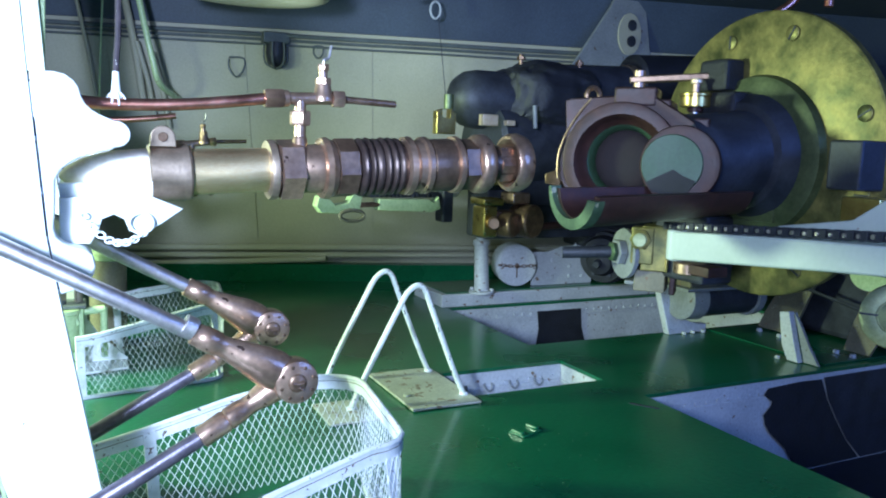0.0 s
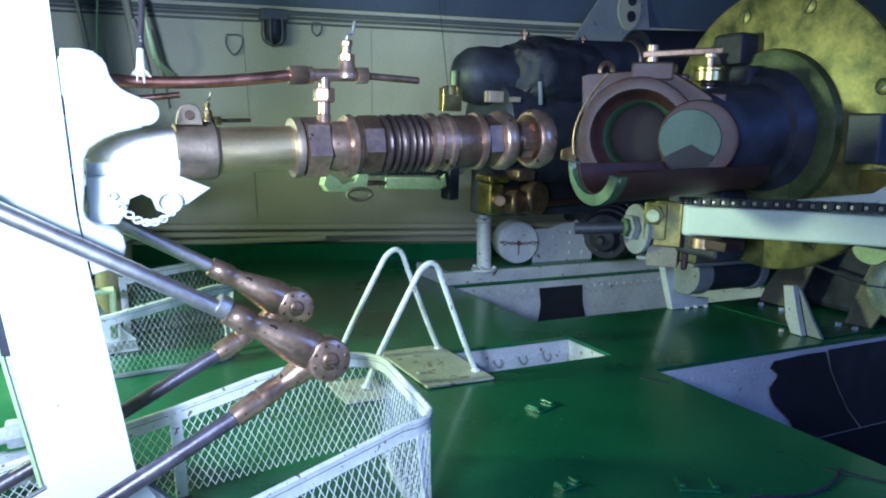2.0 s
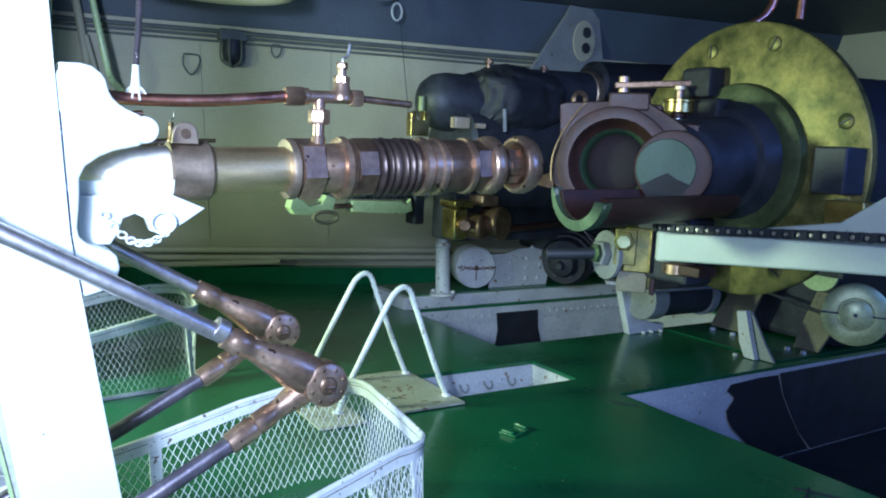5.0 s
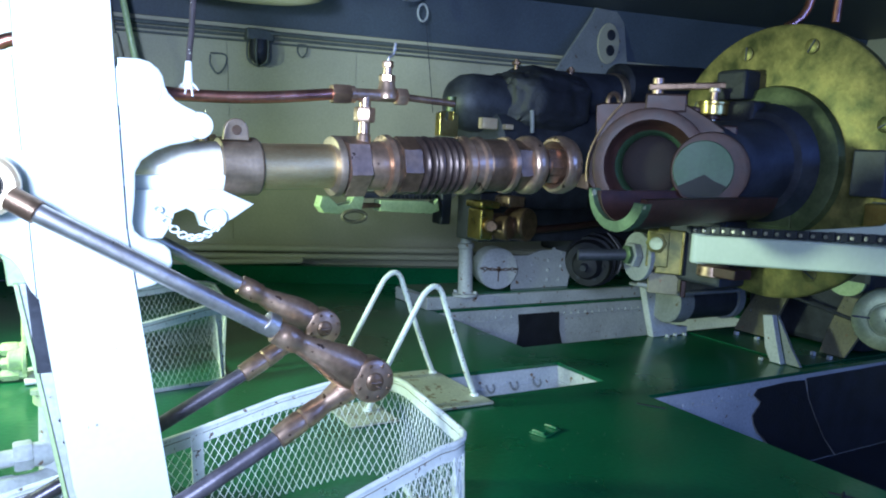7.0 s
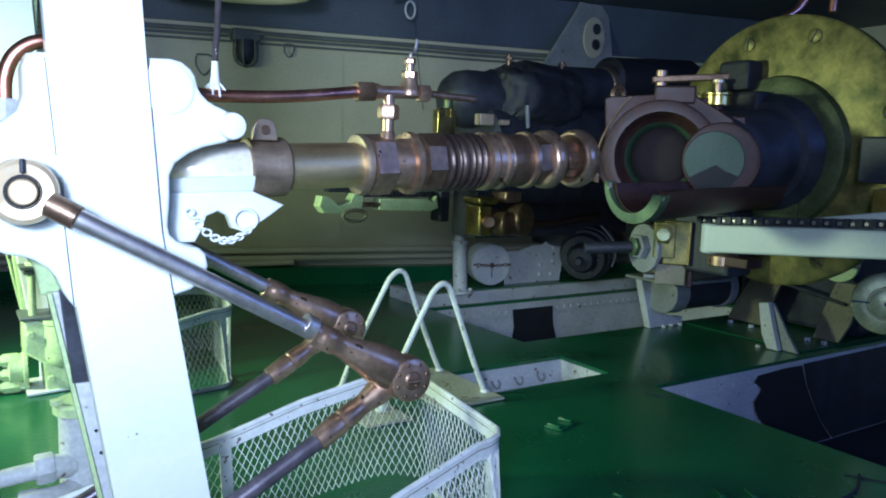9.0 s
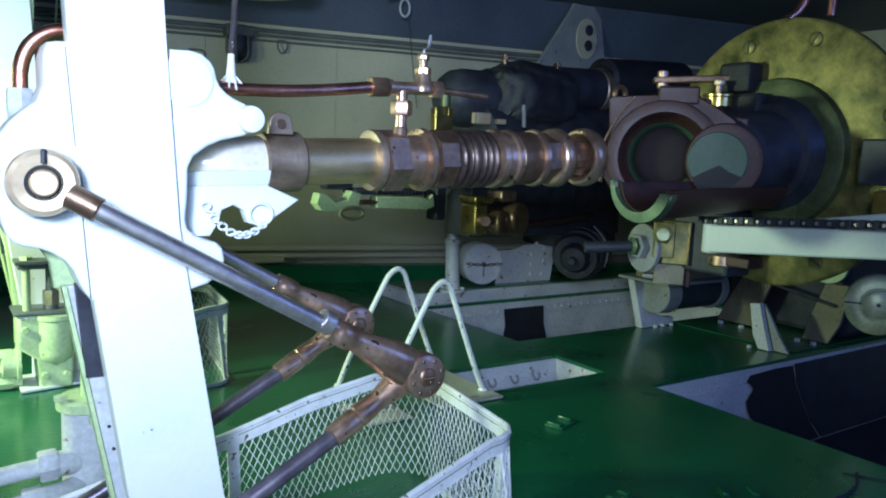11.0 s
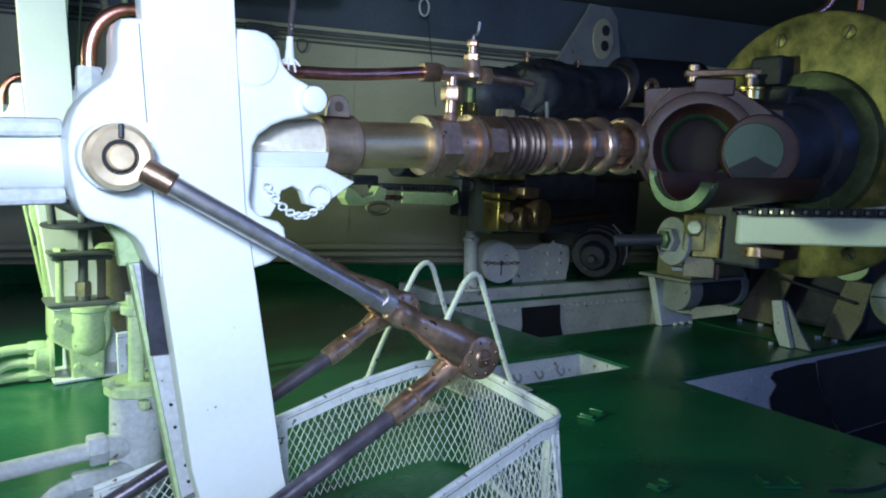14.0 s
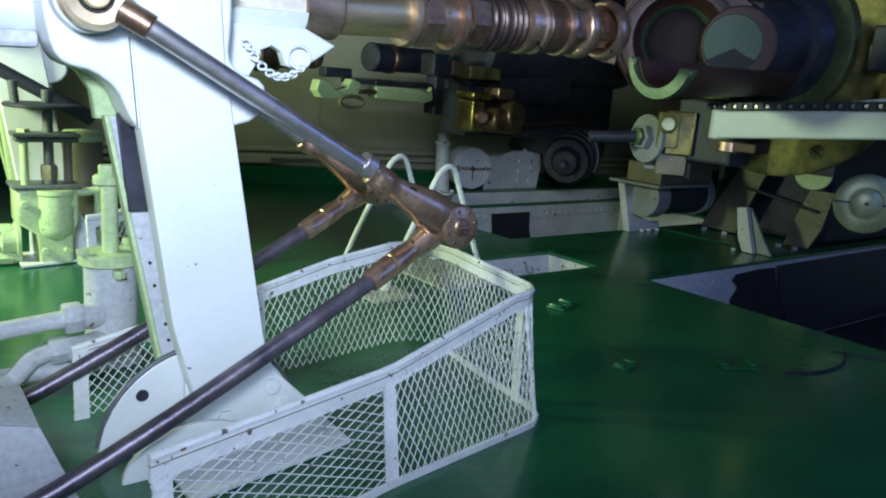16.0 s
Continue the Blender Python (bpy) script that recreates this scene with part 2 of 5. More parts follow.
def sweep(bm, points, r, seg=10, smooth=4):
    """A bent pipe or wire through the points."""
    pts = [Vector(p) for p in points]
    if smooth > 1:
        out = []
        for i in range(len(pts) - 1):
            p0, p1, p2, p3 = pts[max(i - 1, 0)], pts[i], pts[i + 1], pts[min(i + 2, len(pts) - 1)]
            for k in range(smooth):
                t = k / smooth
                out.append(0.5 * (2 * p1 + (p2 - p0) * t + (2 * p0 - 5 * p1 + 4 * p2 - p3) * t * t + (3 * p1 - p0 - 3 * p2 + p3) * t ** 3))
        pts = out + [pts[-1]]
    rings, side = [], None
    for i, p in enumerate(pts):
        d = (pts[min(i + 1, len(pts) - 1)] - pts[max(i - 1, 0)]).normalized()
        side = d.orthogonal() if side is None else side - d * side.dot(d)
        side.normalize()
        up = d.cross(side)
        rings.append([bm.verts.new(p + r * (math.cos(2 * math.pi * k / seg) * side + math.sin(2 * math.pi * k / seg) * up)) for k in range(seg)])
    for a, b in zip(rings, rings[1:]):
        for k in range(seg):
            bm.faces.new((a[k], a[(k + 1) % seg], b[(k + 1) % seg], b[k]))
    bm.faces.new(rings[0]), bm.faces.new(rings[-1])
    return bm


def new_bm():
    return bmesh.new()


def setting(name, bm, mat, label):
    return single(name, bm, mat, (0, 0, 0), label, "", kind="structure")


# ---- deck, pits, walls ----
HOLES = [(0.82, 1.603, 0.612, 0.89), (1.627, 4.2, -0.62, 0.412), (1.61, 3.3, 1.14, 1.94)]
us = [-2.6, 0.82, 1.603, 1.61, 1.627, 3.3, 4.2, 4.6]
vs = [-3.2, -0.62, 0.412, 0.612, 0.89, 1.14, 1.94, 3.3]
bm = new_bm()
grid = {}
for i in range(len(us) - 1):
    for j in range(len(vs) - 1):
        cu, cv = (us[i] + us[i + 1]) / 2, (vs[j] + vs[j + 1]) / 2
        if any(a < cu < b and c < cv < d for a, b, c, d in HOLES):
            continue
        bm.faces.new([grid.setdefault((k, l), bm.verts.new((us[k], vs[l], 0)) if (k, l) not in grid else grid[(k, l)]) for k, l in ((i, j), (i + 1, j), (i + 1, j + 1), (i, j + 1))])
ext = bmesh.ops.extrude_face_region(bm, geom=bm.faces[:])
bmesh.ops.translate(bm, vec=(0, 0, -0.014), verts=[g for g in ext["geom"] if isinstance(g, bmesh.types.BMVert)])
setting("floor", bm, FLOOR, "glossy dark green painted steel deck")

for number, (a, b, c, d) in enumerate(HOLES):
    deep = -0.16 if number == 0 else -0.42
    bm = new_bm()
    t = 0.012
    for lo, hi in (((a - t, d, deep), (b + t, d + t, -0.015)), ((a - t, c - t, deep), (b + t, c, -0.015)), ((a - t, c, deep), (a, d, -0.015)), ((b, c, deep), (b + t, d, -0.015))):
        box(bm, lo, hi, 0)
    well = setting(("hatch_coaming", "gun_pit_wall", "gun_pit_wall")[number], bm, PLATE, "grey-white painted steel lining of an opening in the deck")
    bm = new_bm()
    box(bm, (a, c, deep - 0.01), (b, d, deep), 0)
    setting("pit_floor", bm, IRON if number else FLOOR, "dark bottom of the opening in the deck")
    bm = new_bm()
    box(bm, (a, d - 0.006, -0.085), (b, d, -0.075), 0.001)
    box(bm, (b - 0.006, c, -0.085), (b, d - 0.006, -0.075), 0.001)
    part("seam_strip", bm, PLATE, well)
    if number == 0:
        for k in range(6):
            bm = new_bm()
            u = a + 0.10 + 0.115 * k
            sweep(bm, [(u - 0.016, d - 0.002, -0.060), (u - 0.016, d - 0.014, -0.075), (u, d - 0.018, -0.088), (u + 0.016, d - 0.014, -0.075), (u + 0.016, d - 0.002, -0.060)], 0.0045, 8, 4)
            part("grip", bm, GREY, well)
        bm = new_bm()
        box(bm, (a + 0.02, d - 0.03, -0.118), (b - 0.02, d - 0.001, -0.105), 0.003)
        part("ledge", bm, PLATE, well)
    for k in range(int((b - a) / 0.055)):
        bm = new_bm()
        lathe(bm, [(0, 0.008), (0.004, 0.007), (0.007, 0.0)], pose(a + 0.03 + 0.055 * k, d - 0.001, -0.062, 0, 0, -90), 8)
        part("rivet", bm, PLATE, well)
# thin black plates on the far pit walls, standing for the shade in gaps there
PIT_SHADE = (([(2.17, -0.05), (2.47, -0.05), (2.48, -0.16), (2.52, -0.28), (2.58, -0.41), (2.22, -0.41), (2.17, -0.25), (2.185, -0.15)], 1.94),
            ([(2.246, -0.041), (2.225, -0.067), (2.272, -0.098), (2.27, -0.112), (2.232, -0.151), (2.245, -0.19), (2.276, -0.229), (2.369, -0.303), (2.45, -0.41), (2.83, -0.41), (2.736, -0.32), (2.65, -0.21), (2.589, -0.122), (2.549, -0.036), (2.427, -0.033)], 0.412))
for poly, d in PIT_SHADE:
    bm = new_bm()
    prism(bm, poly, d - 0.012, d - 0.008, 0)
    setting("shade_plate", bm, BLACK, "black ragged plate standing for a shaded gap in the pit lining")

# Dark plate laid over the pit wall where its far end lies in shade.
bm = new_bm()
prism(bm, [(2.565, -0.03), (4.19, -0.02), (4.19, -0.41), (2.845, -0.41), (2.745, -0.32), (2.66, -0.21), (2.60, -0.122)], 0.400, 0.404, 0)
setting("shaded_lining", bm, IRON, "dark plate over the pit wall's far end, put there for its shade")

# the raised platform behind the far pit
bm = new_bm()
box(bm, (1.58, 1.955, 0.001), (4.2, 2.32, 0.068), 0.004)
step = setting("platform", bm, PLATE, "low grey-white steel platform behind the far pit")
bm = new_bm()
box(bm, (1.62, 1.985, 0.068), (4.2, 2.32, 0.074), 0.002)
part("tread", bm, FLOOR, step, "green painted top")

W = G.inverted()


def wall_point(x, z, off=0.0):
    """A point of the sloping bulkhead, by its place along it and its height."""
    y = 4.47 + 0.185 * x - 0.30 * (z - 1.44) - off
    return W @ Vector((x, y, z))


def wall_slab(bm, x0, x1, z0, z1, off, thick):
    q = [wall_point(x, z, o) for o in (off, off - thick) for x, z in ((x0, z0), (x1, z0), (x1, z1), (x0, z1))]
    v = [bm.verts.new(p) for p in q]
    for f in ((0, 1, 2, 3), (7, 6, 5, 4), (0, 4, 5, 1), (1, 5, 6, 2), (2, 6, 7, 3), (3, 7, 4, 0)):
        bm.faces.new([v[k] for k in f])


bm = new_bm()
wall_slab(bm, -3.0, 3.6, -0.02, 1.46, 0, 0.06)
wall = setting("wall_far", bm, WALL, "grey-green painted sloping steel bulkhead")
for x0, x1 in ((-2.9, -1.82), (-1.815, -1.11), (-1.105, -0.42), (-0.415, 0.3), (0.305, 1.1), (1.105, 2.4)):
    bm = new_bm()
    wall_slab(bm, x0, x1, 0.26, 1.40, 0.006, 0.006)
    part("panel", bm, WALL, wall)
for z, off, r in ((1.425, 0.03, 0.012), (1.40, 0.028, 0.008), (1.375, 0.028, 0.006)):
    bm = new_bm()
    sweep(bm, [wall_point(-2.6 + 0.5 * k, z + 0.004 * math.sin(3.1 * k), off) for k in range(12)], r, 8, 3)
    tagged(setting("conduit", bm, DIM, "thin painted cable run along the top of the bulkhead"))
for z, off, r, end in ((0.235, 0.05, 0.02, 2.6), (0.19, 0.07, 0.018, 2.6), (0.145, 0.10, 0.018, -0.70)):
    bm = new_bm()
    sweep(bm, [wall_point(-2.8, z - 0.05, off), wall_point(-1.6, z - 0.03, off), wall_point(end, z, off)], r, 12, 3)
    setting("wall_pipe", bm, WALL, "grey painted pipe along the foot of the bulkhead")
# Strip added for the dark band below the wall pipes.
bm = new_bm()
wall_slab(bm, -3.0, 3.4, 0.0, 0.11, 0.12, 0.11)
setting("dark_foot_strip", bm, FLOOR, "dark green strip added for the dark band at the bulkhead's foot")
# Upright slab in the deckhead's paint, in place of the ceiling seen there.
bm = new_bm()
wall_slab(bm, -3.0, 3.6, 1.462, 1.745, 0.004, 0.06)
setting("wall_upper", bm, CEILING, "dark grey upright slab standing in for the deckhead above the bulkhead")
bm = new_bm()
box(bm, (-3.4, -3.4, 1.74), (4.8, 3.4, 1.8), 0)
setting("ceiling", bm, CEILING, "dark grey painted steel deckhead")
for name, lo, hi in (("wall_left", (-2.66, -3.3, -0.02), (-2.6, 3.4, 1.74)), ("wall_right", (4.6, -3.3, -0.02), (4.66, 3.4, 1.74)), ("wall_back", (-2.66, -3.26, -0.02), (4.66, -3.2, 1.74))):
    bm = new_bm()
    box(bm, lo, hi, 0)
    setting(name, bm, WALL, "grey-green painted steel bulkhead")

# ---- white strut with its castings ----
strut = thing("support_strut", (-0.22, -0.13, 0.0), "white painted steel strut with bolted castings standing on the deck", "strut", "gun supports")


bm = new_bm()
prism(bm, [(-0.262, 0.1), (-0.134, 0.16), (-0.145, 0.21), (-0.204, 0.57), (-0.22, 0.67), (-0.241, 0.955), (-0.29, 1.73), (-0.425, 1.73), (-0.378, 0.935), (-0.347, 0.557), (-0.30, 0.24)], -0.155, -0.115, 0.002)
part("post", bm, WHITE, strut)
for w0, w1, wide in ((0.575, 0.66, 0.0016), (0.668, 0.74, 0.0022), (0.752, 0.83, 0.0014), (0.838, 0.945, 0.0024)):
    bm = new_bm()
    edge = [-0.2035 - (w - 0.57) * (0.17 if w < 0.67 else 0.0737) - (0.009 if w > 0.67 else 0.0) for w in (w0, w1)]
    prism(bm, [(edge[0], w0), (edge[0] + wide, w0), (edge[1] + wide, w1), (edge[1], w1)], -0.1468, -0.144, 0)
    part("open_joint", bm, SHADE, strut, "dark open joint")
for w0, w1, wide in ((0.562, 0.69, 0.0016), (0.79, 0.932, 0.0014)):
    bm = new_bm()
    edge = [-0.3468 - (w - 0.557) * 0.082 - 0.0045 for w in (w0, w1)]
    prism(bm, [(edge[0], w0), (edge[0] + wide, w0), (edge[1] + wide, w1), (edge[1], w1)], -0.1496, -0.147, 0)
    part("open_joint", bm, DIM, strut, "dark open joint")
bm = new_bm()
prism(bm, eased([(-0.235, 0.55), (-0.20, 0.565), (-0.165, 0.575), (-0.142, 0.605), (-0.15, 0.64), (-0.19, 0.65), (-0.21, 0.67), (-0.205, 0.72), (-0.205, 0.775), (-0.165, 0.806), (-0.10, 0.822), (-0.092, 0.848), (-0.105, 0.868), (-0.14, 0.882),
           (-0.158, 0.90), (-0.165, 0.93), (-0.19, 0.948), (-0.245, 0.945)]), -0.145, -0.05, 0.006)
part("casting", bm, WHITE, strut)
bm = new_bm()
lathe(bm, [(0, 0.041), (0.002, 0.042), (0.004, 0.039), (0.0045, 0.036), (0.0045, 0.0)], pose(-0.207, -0.144, 0.9, 0, 0, -90), 36)
part("raised_boss", bm, WHITE, strut)
bm = new_bm()
lathe(bm, [(0, 0.023), (0.010, 0.023), (0.016, 0.021), (0.018, 0.016), (0.018, 0.0)], pose(-0.106, -0.144, 0.846, 0, 0, -90), 28)
part("round_head", bm, WHITE, strut)
bm = new_bm()
prism(bm, eased([(-0.41, 0.935), (-0.385, 0.94), (-0.33, 0.94), (-0.30, 0.55), (-0.346, 0.553), (-0.362, 0.575), (-0.378, 0.615), (-0.41, 0.638), (-0.448, 0.645), (-0.464, 0.665), (-0.474, 0.72), (-0.476, 0.76), (-0.468, 0.80), (-0.45, 0.826), (-0.41, 0.86)]), -0.148, -0.06, 0.006)
part("casting", bm, WHITE, strut)
bm = new_bm()
rod(bm, (-0.419, -0.145, 0.739), (-0.419, -0.19, 0.739), 0.050, bevel=0.006, seg=32)
part("hub", bm, WHITE, strut)
bm = new_bm()
m = pose(-0.419, -0.188, 0.739, 0, 0, -90)
lathe(bm, [(0, 0.0465), (0.012, 0.0475), (0.02, 0.045), (0.024, 0.039), (0.022, 0.0225), (0.012, 0.0215), (0.012, 0.0)], m, 40)
part("washer", bm, COLLAR, strut, "polished bronze collar")
bm = new_bm()
lathe(bm, [(0.0215, 0.0245), (0.0232, 0.0245), (0.0232, 0.0226), (0.0215, 0.0226)], m, 36)
part("groove", bm, SHADE, strut, "dark groove round the pin")
bm = new_bm()
lathe(bm, [(0.005, 0.0185), (0.028, 0.0185), (0.032, 0.016), (0.032, 0.0)], m, 32)
part("pin", bm, COLLAR, strut, "polished bronze pin")
bm = new_bm()
rod(bm, (-0.419, -0.214, 0.765), (-0.419, -0.214, 0.785), 0.004, seg=8)
part("key", bm, IRON, strut)
# nose of the pipe in its white half shell
bm = new_bm()
lathe(bm, [(-0.20, 0.004), (-0.185, 0.018), (-0.155, 0.034), (-0.11, 0.044), (-0.045, 0.048), (-0.043, 0.045)], AX, 32)
part("nose", bm, CREAM, strut, "smooth cream painted nose")
bm = new_bm()
rows = []
for a, r in ((-0.20, 0.05), (-0.15, 0.052), (-0.04, 0.054)):
    rows.append([bm.verts.new(AX @ Vector((a, q * math.cos(k), q * math.sin(k)))) for q, ks in ((r, range(17)), (r - 0.008, range(16, -1, -1))) for k in [math.pi * 1.08 + 0.84 * math.pi * i / 16 for i in ks]])
for p, q in zip(rows, rows[1:]):
    for i in range(34):
        bm.faces.new((p[i], p[(i + 1) % 34], q[(i + 1) % 34], q[i]))
for r in (rows[0], rows[-1]):
    for i in range(16):
        bm.faces.new((r[i], r[i + 1], r[32 - i], r[33 - i]))
part("half_shell", bm, WHITE, strut)
bm = new_bm()
prism(bm, [(-0.20, 0.73), (-0.05, 0.735), (0.013, 0.709), (-0.025, 0.682), (-0.061, 0.66), (-0.084, 0.668), (-0.092, 0.69), (-0.11, 0.699), (-0.13, 0.69), (-0.136, 0.668), (-0.15, 0.645), (-0.20, 0.645)], -0.085, -0.06, 0.004)
part("web", bm, WHITE, strut)
# left barrel on the same axis
bm = new_bm()
LOW = Matrix.Translation((0, 0, -0.024)) @ AX
lathe(bm, [(-1.3, 0.046), (-0.50, 0.046), (-0.49, 0.049), (-0.44, 0.050), (-0.43, 0.045)], LOW, 32)
part("barrel", bm, WHITE, strut)
for lo, hi in (((-1.3, -0.05, 0.034), (-0.47, 0.03, 0.062)), ((-1.3, -0.05, -0.066), (-0.47, 0.03, -0.040))):
    bm = new_bm()
    box(bm, lo, hi, 0.008, LOW)
    part("barrel_rib", bm, PLATE, strut, "grey-white rib along the barrel")
# curved pale web under the left casting, and the dark strip behind the post
# The green light on the gusset is put into its paint.
bm = new_bm()
prism(bm, [(-0.459, 0.673), (-0.444, 0.657), (-0.412, 0.634), (-0.395, 0.607), (-0.389, 0.564), (-0.359, 0.563), (-0.33, 0.555), (-0.33, 0.68), (-0.45, 0.70)], -0.058, -0.03, 0.004)
part("gusset", bm, PALE, strut, "gusset, pale green for the lamplight on it")
bm = new_bm()
prism(bm, [(-0.364, 0.575), (-0.305, 0.588), (-0.28, 0.42), (-0.348, 0.42)], -0.085, -0.075, 0.001)
part("dark_band", bm, IRON, strut, "dark band behind the post")
bm = new_bm()
prism(bm, [(-0.375, 0.57), (-0.30, 0.57), (-0.215, 0.10), (-0.285, 0.10)], -0.073, -0.055, 0.002)
part("rear_strap", bm, PLATE, strut)
bm = new_bm()
prism(bm, [(-0.381, 0.57), (-0.374, 0.57), (-0.284, 0.10), (-0.291, 0.10)], -0.080, -0.054, 0.001)
part("edge_strip", bm, PALE, strut, "pale green strip")
for u, w in ((-0.325, 0.33), (-0.318, 0.29), (-0.30, 0.22), (-0.295, 0.19), (-0.287, 0.15)):
    bm = new_bm()
    rod(bm, (u + 0.012, -0.0755, w), (u + 0.012, -0.0725, w), 0.003, seg=8, bevel=0.0004)
    part("bolt_hole", bm, IRON, strut)
# foot plates
bm = new_bm()
arc = [(-0.228 + 0.178 * math.cos(radians(a)), 0.178 * math.sin(radians(a))) for a in range(0, 181, 10)]
prism(bm, arc, -0.10, -0.088, 0.002)
part("foot_disc", bm, WHITE, strut)
bm = new_bm()
sweep(bm, [(-0.228 + 0.179 * math.cos(radians(a)), -0.094, 0.002 + 0.179 * math.sin(radians(a))) for a in range(4, 177, 6)], 0.0045, 8, 1)
part("disc_rim", bm, DIM, strut, "dark edge")
bm = new_bm()
prism(bm, [(-0.27, 0.0), (-0.27, 0.13), (-0.13, 0.165), (-0.10, 0.115), (0.0, 0.014), (-0.004, 0.003)], -0.125, -0.112, 0.002)
part("foot_plate", bm, WHITE, strut)
bm = new_bm()
prism(bm, [(-0.002, -0.11), (-0.006, -0.238), (-0.12, -0.262), (-0.32, -0.30), (-0.32, -0.11)], 0.003, 0.012, 0.002, axis="w")
part("foot_flange", bm, WHITE, strut)
bm = new_bm()
arc = [(-0.27 + 0.12 * math.cos(radians(a)), 0.0 + 0.08 * math.sin(radians(a))) for a in range(0, 181, 12)]
prism(bm, arc, -0.19, -0.178, 0.002)
part("foot_disc", bm, WHITE, strut)
for u, w in ((-0.115, 0.095), (-0.09, 0.05), (-0.2, 0.05)):
    bm = new_bm()
    hexagon(bm, (u, -0.124, w), (u, -0.137, w), 0.016)
    part("bolt_head", bm, WHITE, strut)
for u, w in ((-0.335, 0.108), (-0.30, 0.06)):
    bm = new_bm()
    rod(bm, (u, -0.103, w), (u, -0.0995, w), 0.0105, seg=18, bevel=0.001)
    part("bolt_hole", bm, IRON, strut)

# small chain under the nose
chain = thing("keeper_chain", (-0.12, -0.1, 0.7), "short white painted keeper chain hanging under the strut", "chain")
for k in range(15):
    t = k / 14
    u, w = -0.162 + 0.10 * t, 0.699 - 0.162 * t + 0.128 * t * t
    bm = new_bm()
    m = pose(u, -0.098, w, 75 * (k % 2) + 10, 40 * (0.5 - t), 0) @ Matrix.Diagonal((1.3, 1, 1, 1))
    sweep(bm, [m @ Vector((0.0058 * math.cos(a), 0, 0.0058 * math.sin(a))) for a in [2 * math.pi * i / 10 for i in range(11)]], 0.002, 6, 1)
    part("link", bm, WHITE, chain)
bm = new_bm()
sweep(bm, [(-0.064 + 0.021 * math.cos(a), -0.095, 0.684 + 0.019 * math.sin(a)) for a in [2 * math.pi * i / 16 for i in range(17)]], 0.003, 6, 1)
part("ring", bm, WHITE, chain)

# ---- link rods ----
link = thing("link_rod", (0.187, -0.245, 0.40), "jointed bright steel link rod with bronze fork ends", "linkage", "link rods")
V0, KN = -0.232, Vector((0.187, -0.245, 0.402))
bm = new_bm()
rod(bm, (-0.388, -0.212, 0.7225), (-0.352, -0.228, 0.702), 0.0185)
part("socket", bm, DULL, link)
bm = new_bm()
rod(bm, (-0.356, -0.227, 0.704), (0.022, V0, 0.494), 0.0148, seg=24)
part("upper_rod", bm, STEEL, link, "bright worn steel")
bm = new_bm()
m, d = along((0.018, V0, 0.496), (0.16, -0.24, 0.417))
lathe(bm, [(-0.012, 0.018), (-0.01, 0.021), (0.004, 0.021), (0.006, 0.0225), (0.035, 0.0225), (0.04, 0.019), (0.055, 0.021), (0.09, 0.028), (0.125, 0.036), (d - 0.01, 0.038), (d + 0.012, 0.034)], m @ Matrix.Diagonal((1, 0.82, 1, 1)), 28)
part("fork_end", bm, BRONZE, link)
bm = new_bm()
m = pose(KN.x, -0.272, KN.z, 0, 0, 90)
lathe(bm, [(0, 0.033), (0.004, 0.040), (0.012, 0.042), (0.04, 0.042), (0.048, 0.038), (0.052, 0.028)], m, 32)
part("eye", bm, BRONZE, link)
bm = new_bm()
lathe(bm, [(-0.004, 0.0), (-0.004, 0.013), (-0.002, 0.016), (0.004, 0.021), (0.006, 0.021)], m, 24)
rod(bm, (KN.x - 0.012, -0.278, KN.z), (KN.x + 0.012, -0.278, KN.z), 0.003, seg=8)
rod(bm, (KN.x, -0.2785, KN.z - 0.006), (KN.x + 0.01, -0.2785, KN.z - 0.012), 0.0025, seg=8)
part("pin", bm, DULL, link)
for k in range(8):
    bm = new_bm()
    c = Vector((KN.x + 0.031 * math.cos(0.785 * k + 0.3), -0.270, KN.z + 0.031 * math.sin(0.785 * k + 0.3)))
    rod(bm, c, c + Vector((0, -0.0035, 0)), 0.0035, seg=8, bevel=0.0008)
    part("pin_rivet", bm, DULL, link)
bm = new_bm()
m, d = along((0.165, -0.222, 0.388), (0.02, V0, 0.306))
lathe(bm, [(0, 0.027), (0.03, 0.025), (0.06, 0.019), (0.075, 0.0185), (0.08, 0.0205), (0.11, 0.0215), (0.113, 0.019), (0.118, 0.0215), (d, 0.0205), (d + 0.002, 0.016)], m, 28)
part("lower_fork", bm, BRONZE, link)
bm = new_bm()
sweep(bm, [(0.024, V0, 0.308), (-0.15, -0.237, 0.217), (-0.328, -0.24, 0.125), (-0.495, -0.24, 0.045), (-0.58, -0.24, 0.016)], 0.0155, 16, 4)
part("lower_rod", bm, DARKROD, link, "dark worn steel")
copy_thing(link, G @ Matrix.Translation((0.217, 0.075, 0.425)))
bm = new_bm()
rod(bm, (0.012, -0.232, 0.508), (-0.008, -0.232, 0.519), 0.0195)
single("clamp_ring", bm, STEEL, (0, -0.232, 0.51), "steel clamp ring on the link rod", "clamp")

